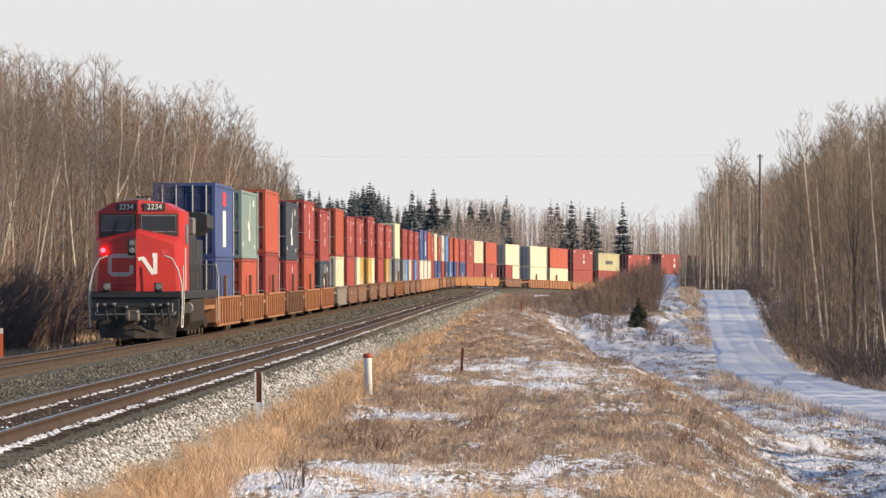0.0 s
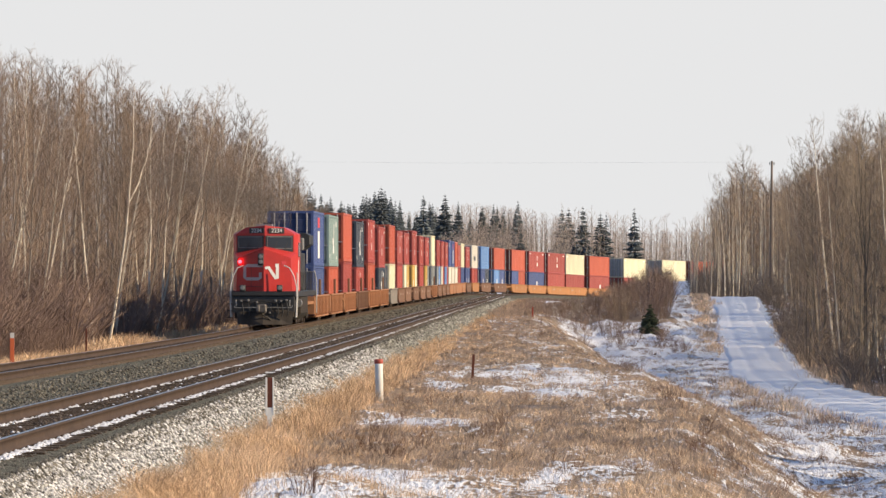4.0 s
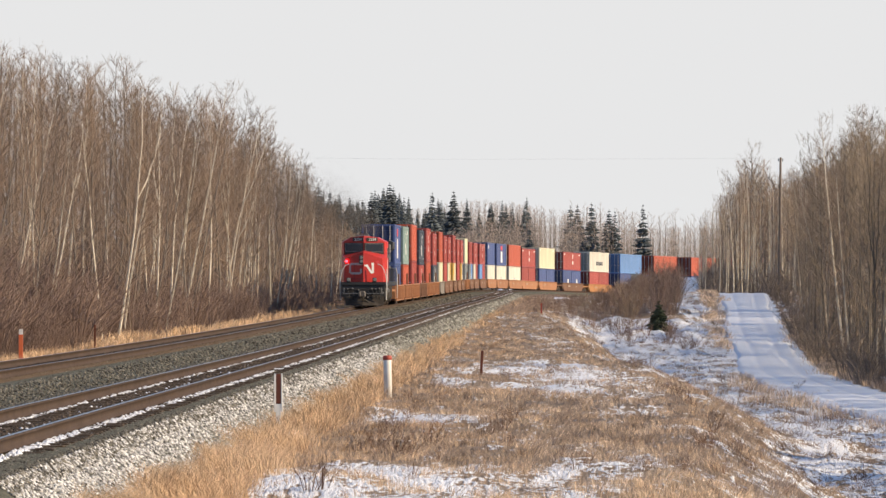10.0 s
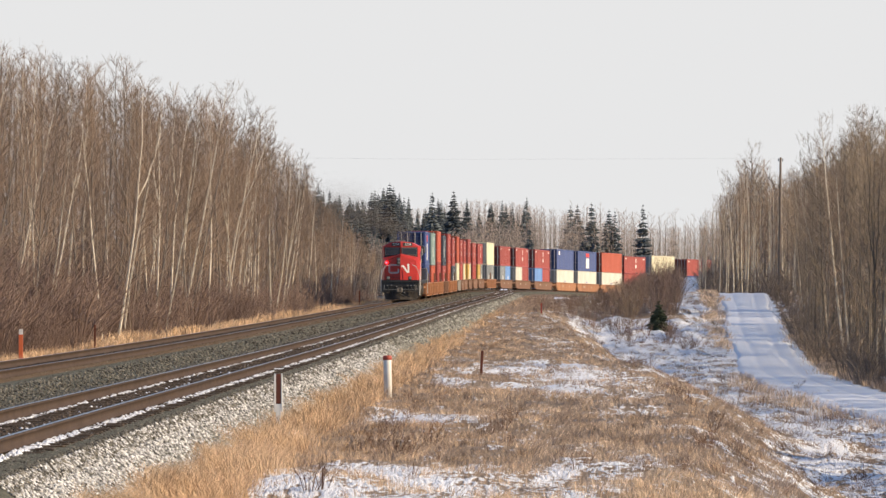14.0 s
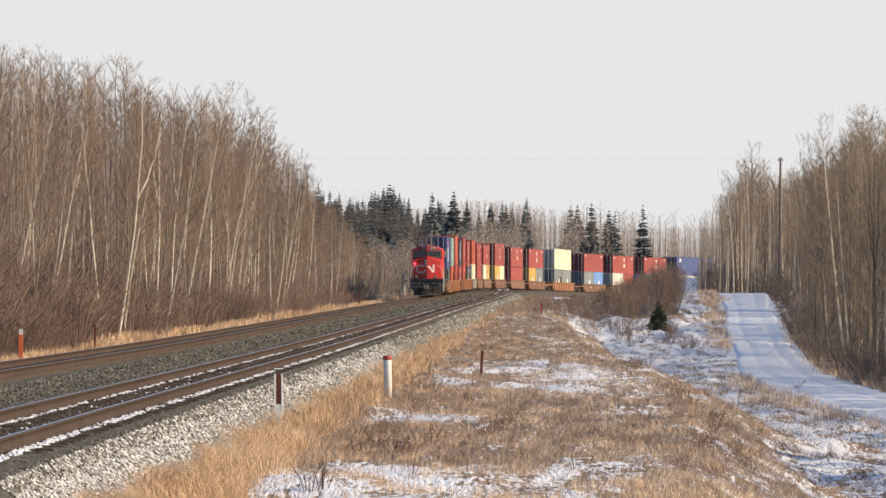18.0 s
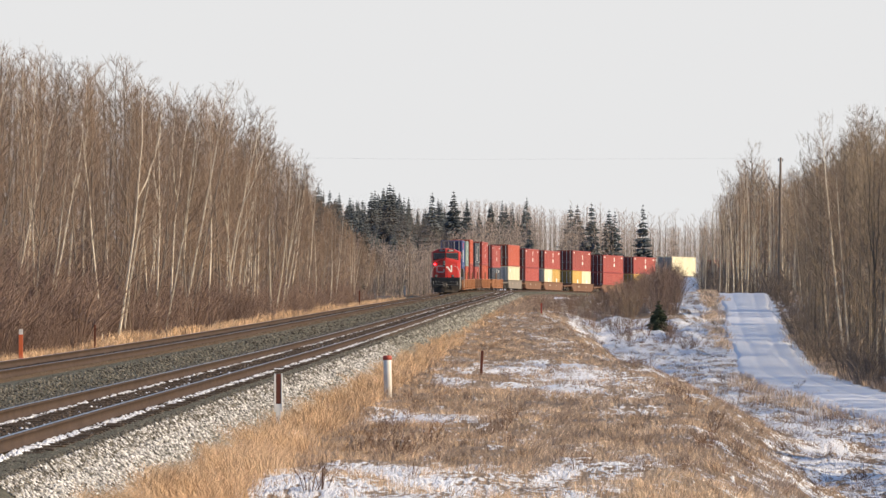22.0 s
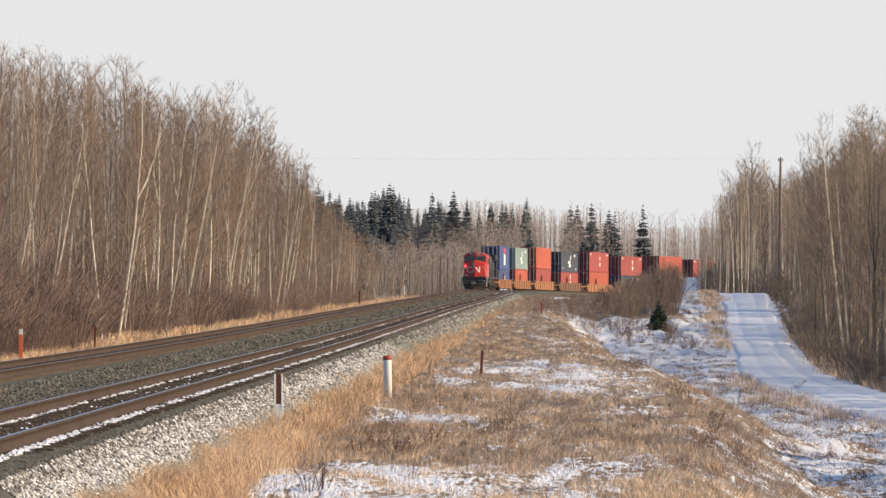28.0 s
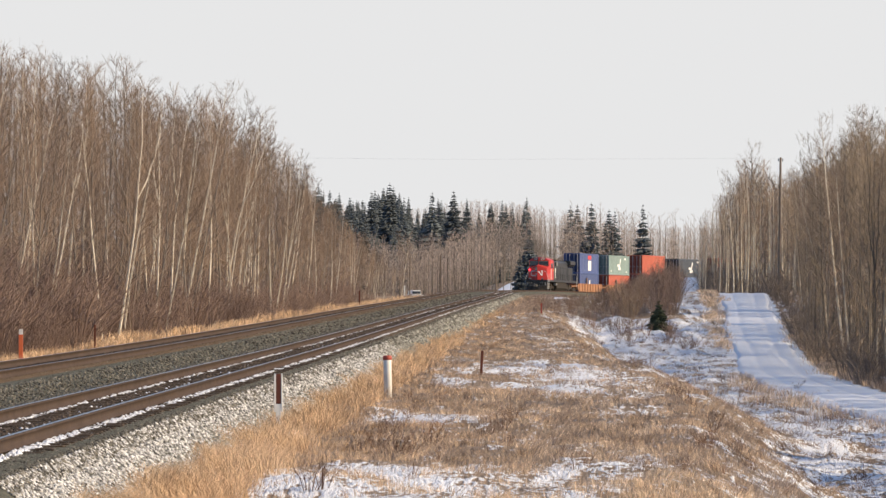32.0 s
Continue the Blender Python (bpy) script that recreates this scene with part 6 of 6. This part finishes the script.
    for sg in (-1, 1):
        def walk_rail(s):
            s.tube([(sg * 1.5, -6.3, 2.65), (sg * 1.5, 10.4, 2.65)], 0.022, 5)
            for y in np.arange(-6.3, 10.5, 1.67):
                s.tube([(sg * 1.5, y, 1.7), (sg * 1.5, y, 2.65)], 0.02, 5)
            s.tube([(sg * 1.5, 10.4, 2.65), (sg * 1.58, 10.6, 2.2), (sg * 1.58, 10.7, 0.5)], 0.026, 6)
        add("side_handrail", walk_rail, LOCO_BLACK, "black walkway handrail")
        add("end_handrail", lambda s: s.tube([(sg * 1.5, 10.3, 2.7), (sg * 1.58, 10.6, 2.2), (sg * 1.58, 10.7, 0.5)], 0.03, 6), LOCO_WHITE, "white end handrail")
        add("side_stripe", lambda s: s.box(sg * 0.985 - 0.006, sg * 0.985 + 0.006, -3.4, -2.0, 2.0, 3.4), MARK_WHITE, "white painted bars")
    add("fuel_tank", lambda s: s.prism([(-1.2, 0.28), (1.2, 0.28), (1.46, 0.6), (1.46, 1.4), (-1.46, 1.4), (-1.46, 0.6)], -3.6, 3.6, 0, 0.06), STEEL_DARK, "grimy dark fuel tank")
    add("air_tank", lambda s: s.tube([(1.35, -4.6, 1.1), (1.35, -3.7, 1.1)], 0.2, 10, cap=True), LOCO_GREY)
    wheel = wheel_mesh(0.535)

    def truck_mesh():
        s = Shape()
        for x in (-1.12, 0.98):
            prof = [(-2.6, 0.62), (-2.3, 0.86), (2.3, 0.86), (2.6, 0.62), (2.2, 0.44), (1.3, 0.55), (0.6, 0.42), (-0.6, 0.42), (-1.3, 0.55), (-2.2, 0.44)]
            n = len(prof)
            s.add([(x, y, z) for y, z in prof] + [(x + 0.14, y, z) for y, z in prof], [tuple(range(n)), tuple(range(n, 2 * n))[::-1]] + [(i, (i + 1) % n, n + (i + 1) % n, n + i) for i in range(n)])
            for dy in (-1.9, 0, 1.9):
                s.box(x - 0.04, x + 0.2, dy - 0.2, dy + 0.2, 0.36, 0.74, c=0.03)
                s.tube([(x + 0.07, dy + 0.45, 0.62), (x + 0.07, dy + 0.45, 1.1)], 0.1, 8)
        s.box(-0.95, 0.95, -2.3, 2.3, 0.7, 1.3)
        return s.mesh("truck", STEEL_DARK)
    tm = truck_mesh()
    for y in (-6.7, 6.7):
        t = part("truck", tm, loco, "grimy three-axle truck", Matrix.Translation((0, y, 0)))
        for dy in (-1.9, 0.0, 1.9):
            for x, f in ((0.755, 0), (-0.755, 180)):
                part("wheel", wheel, t, m=Matrix.Translation((x, dy, 0.535)) @ Matrix.Rotation(radians(f), 4, "Z"))
    MOVERS.append((loco, 148.3, 6.7, Matrix.Translation((-0.08, 0, 0))))


# ---- small things beside the line ----
def post_at(px, base, ground=None):
    return drop((px - 784) / 9666, (base - 490.6) / 9666)


def build_posts():
    def round_post(x, y, z, h, r, mats, label, name="marker_post"):
        p = thing(name, label, "post")
        s = Shape()
        s.lathe([(0.0, -0.3), (r, -0.3), (r, h - 0.1), (r * 0.98, h - 0.09)], 0, 0, 16)
        part("shaft", s.mesh("shaft", mats[0], smooth=True), p)
        s = Shape()
        s.lathe([(r * 1.02, h - 0.12), (r * 1.12, h - 0.11), (r * 1.12, h - 0.02), (r * 0.9, h), (0, h + 0.005)], 0, 0, 16)
        part("cap", s.mesh("cap", mats[1], smooth=True), p, "faded red cap")
        p.matrix_basis = pose(x, y, z, 0, -1.2, 0)
        return p
    x, y, z = post_at(687, 708)
    round_post(x, y, z, 76 / 9666 * y, 0.105, (POST_WHITE, POST_RED), "white tubular marker post with a faded red cap in the grass", "cable_marker_post")

    def flat_post(x, y, z, h, w, upper, lower, share, label, tilt=0.0, name="marker_post"):
        p = thing(name, label, "post")
        s = Shape()
        s.box(-w / 2, w / 2, -0.015, 0.015, -0.25, h * share, c=0.004)
        part("lower_shaft", s.mesh("lower_shaft", lower), p)
        s = Shape()
        s.box(-w / 2, w / 2, -0.017, 0.017, h * share, h, c=0.004)
        part("blade", s.mesh("blade", upper), p)
        p.matrix_basis = pose(x, y, z, 0, tilt, 0)
        return p
    y = 106.0
    x = (493 - 784) / 9666 * y
    z = 2.13 - (738 - 490.6) / 9666 * y
    p = flat_post(x, y, z, 76 / 9666 * y, 0.10, RUST, POST_WHITE, 0.30, "narrow marker post, rust-red blade on a white foot, beside the ballast")
    s = Shape()
    s.box(-0.085, -0.05, -0.022, 0.022, 0.1, 0.835, c=0.004)
    s.box(0.05, 0.08, -0.022, 0.022, 0.1, 0.835, c=0.004)
    part("edging", s.mesh("edging", POST_WHITE), p, "white edging")
    for px, top, base, y, up, lo, w, name, label in (
            (37, 583, 630, 186, POST_ORANGE, POST_ORANGE, 0.14, "marker_post", "slim orange marker post with a white tip in dry grass"),
            (168, 575, 611, 214, RUST, RUST, 0.07, "steel_stake", "dark rusty steel stake in dry grass"),
            (852, 621, 652, 181, RUST, RUST, 0.09, "steel_stake", "short dark rusty stake leaning in the grass"),
            (636, 515, 535, 470, RUST, RUST, 0.12, "steel_stake", "dark stake in distant dry grass"),
            (716, 506, 519, 600, POST_WHITE, POST_WHITE, 0.16, "marker_post", "distant white marker post beside the far track"),
            (958, 537, 552, 430, POST_RED, POST_RED, 0.12, "steel_stake", "small red stake in brown grass")):
        x = (px - 784) / 9666 * y
        z = 2.13 - (base - 490.6) / 9666 * y
        h = (base - top) / 9666 * y
        flat_post(x, y, z, h, w, POST_WHITE if px == 37 else up, lo, 0.8, label, 3.0 if px == 852 else 0.0, name)

    # utility pole by the road, its cable, and the small poles beyond the crossing
    def pole(x, y, z, h, r, label, arm=0.0):
        p = thing("utility_pole", label, "pole")
        s = Shape()
        s.tube([(0, 0, -0.5), (0, 0, h * 0.5), (0, 0, h)], [r, r * 0.85, r * 0.65], 8, cap=True)
        part("shaft", s.mesh("shaft", POLE_WOOD), p)
        if arm:
            s = Shape()
            s.box(-arm, arm, -0.06, 0.06, h - 0.55, h - 0.42, c=0.01)
            part("crossarm", s.mesh("crossarm", POLE_WOOD), p)
        for dx in ((-0.22, 0.22) if not arm else (-arm * 0.85, arm * 0.85)):
            s = Shape()
            s.lathe([(0.02, h - 0.42), (0.06, h - 0.3), (0.05, h - 0.12), (0.0, h - 0.1)], dx, 0, 8)
            part("insulator", s.mesh("insulator", LOCO_GREY), p)
        p.matrix_basis = pose(x, y, z, 0, 0.6, 0)
        return p
    y = 560.0
    x = (1379 - 784) / 9666 * y
    top = 2.13 + (490.6 - 279) / 9666 * y
    g = float(land(x, y))
    pole(x, y, g, top - g, 0.17, "tall bare wooden utility pole among the aspens")
    s = Shape()
    s.tube([(x, y, top - 0.1), (x * 0.3 - 9, y + 14, top + 0.1), (-36, y + 30, top + 0.78)], 0.0045, 5)
    tagged(new("cable", s.mesh("cable", CABLE)), "thin overhead cable slung from the utility pole", "cable")
    for px, top_, base, y, arm in ((681, 470, 510, 880, 0.7), (725, 448, 506, 800, 0.0), (779, 452, 512, 820, 0.0), (831, 465, 512, 840, 0.0), (878, 460, 514, 770, 0.0)):
        x = (px - 784) / 9666 * y
        z = float(land(x, y))
        pole(x, y, z, max(2.0, 2.13 + (490.6 - top_) / 9666 * y - z), 0.11, "small wooden pole beyond the level crossing", arm)


def build_smoke():
    """Thin diesel exhaust: a drifting cloud of soot specks that goes with the locomotive."""
    rng = np.random.RandomState(17)
    n = 210000
    u = rng.rand(n) ** 0.75
    cx = -0.2 - 7.5 * u ** 1.3 + np.clip(rng.normal(0, 1, n), -2, 2) * (0.4 + 2.0 * u)
    cy = 1.8 - 9.0 * u + rng.normal(0, 1, n) * (0.4 + 1.6 * u)
    cz = 4.8 + 3.4 * u ** 0.6 + np.clip(rng.normal(0, 1, n), -2.2, 2.2) * (0.15 + 1.0 * u)
    cz = np.maximum(cz, 4.9 + 0.25 * rng.rand(n))
    r = 0.008 + 0.004 * rng.rand(n)
    v = np.stack([cx, cy, cz], 1)[:, None, :] + rng.normal(0, 0.8, (n, 3, 3)) * r[:, None, None]
    t = np.arange(n * 3).reshape(n, 1, 3)
    me = array_mesh("exhaust_smoke", v.reshape(-1, 3), np.zeros((0, 4)), surf("soot_haze", (0.14, 0.12, 0.105), (0.19, 0.165, 0.145), 0.5, 1.0), t.reshape(-1, 3))
    ob = tagged(new("exhaust_smoke", me), "thin brown-grey diesel exhaust drifting above the locomotive", "smoke", kind="stuff")
    MOVERS.append((ob, 148.3, 6.7, Matrix.Identity(4)))


def build_car():
    """A white pickup truck on the road beyond the crossing."""
    car = thing("pickup_truck", "small distant white pickup truck on the road beyond the tracks", "truck")
    s = Shape()
    s.add([(-0.95, -2.6, 0.45), (0.95, -2.6, 0.45), (0.95, 2.6, 0.45), (-0.95, 2.6, 0.45), (-0.95, -2.6, 1.0), (0.95, -2.6, 1.0), (0.95, 2.6, 1.05), (-0.95, 2.6, 1.05), (-0.93, -1.1, 1.08), (0.93, -1.1, 1.08)],
          [(0, 3, 2, 1), (0, 1, 5, 4), (2, 3, 7, 6), (1, 2, 6, 9, 5), (3, 0, 4, 8, 7), (4, 5, 9, 8), (8, 9, 6, 7)])
    part("body", s.mesh("body", LOCO_CLEAN), car)
    s = Shape()
    s.prism([(-0.9, 1.05), (0.9, 1.05), (0.72, 1.75), (-0.72, 1.75)], -0.9, 1.0, 0, 0.2)
    part("cabin", s.mesh("cabin", LOCO_CLEAN), car)
    s = Shape()
    s.box(-0.68, 0.68, -0.93, -0.80, 1.18, 1.62, c=0.03)
    part("windscreen", s.mesh("windscreen", GLASS), car, "dark windscreen")
    wheel = wheel_mesh(0.38)
    for x, f in ((0.85, 0), (-0.85, 180)):
        for y in (-1.7, 1.7):
            part("wheel", wheel, car, m=Matrix.Translation((x, y, 0.38)) @ Matrix.Rotation(radians(f), 4, "Z"))
    return car


def motions():
    """The train runs off along the far track, and a pickup nears the crossing."""
    rows = []
    for t in range(0, 33):
        x, y = -4.4 + 4.4 * (t - 32), 850.0 - 6.0 * (t - 32)
        rows.append((float(t), pose(x, y, float(land(x, y)) + 0.05, 0, 0, 20)))
    walk(pickup, rows)
    for ob, s, half, local in MOVERS:
        walk(ob, [(float(t), line_pose(s + 18.734 * t - 0.01735 * t * t, -SPACING, half) @ local) for t in range(0, 33)])


build_ground()
build_tracks()
build_roads()
build_posts()
aspens = build_woods()
build_far_woods(aspens)
build_bushes()
build_locomotive()
build_cars()
build_smoke()
pickup = build_car()
build_grass()
build_snow_strips()
build_stones()
build_ties()
motions()
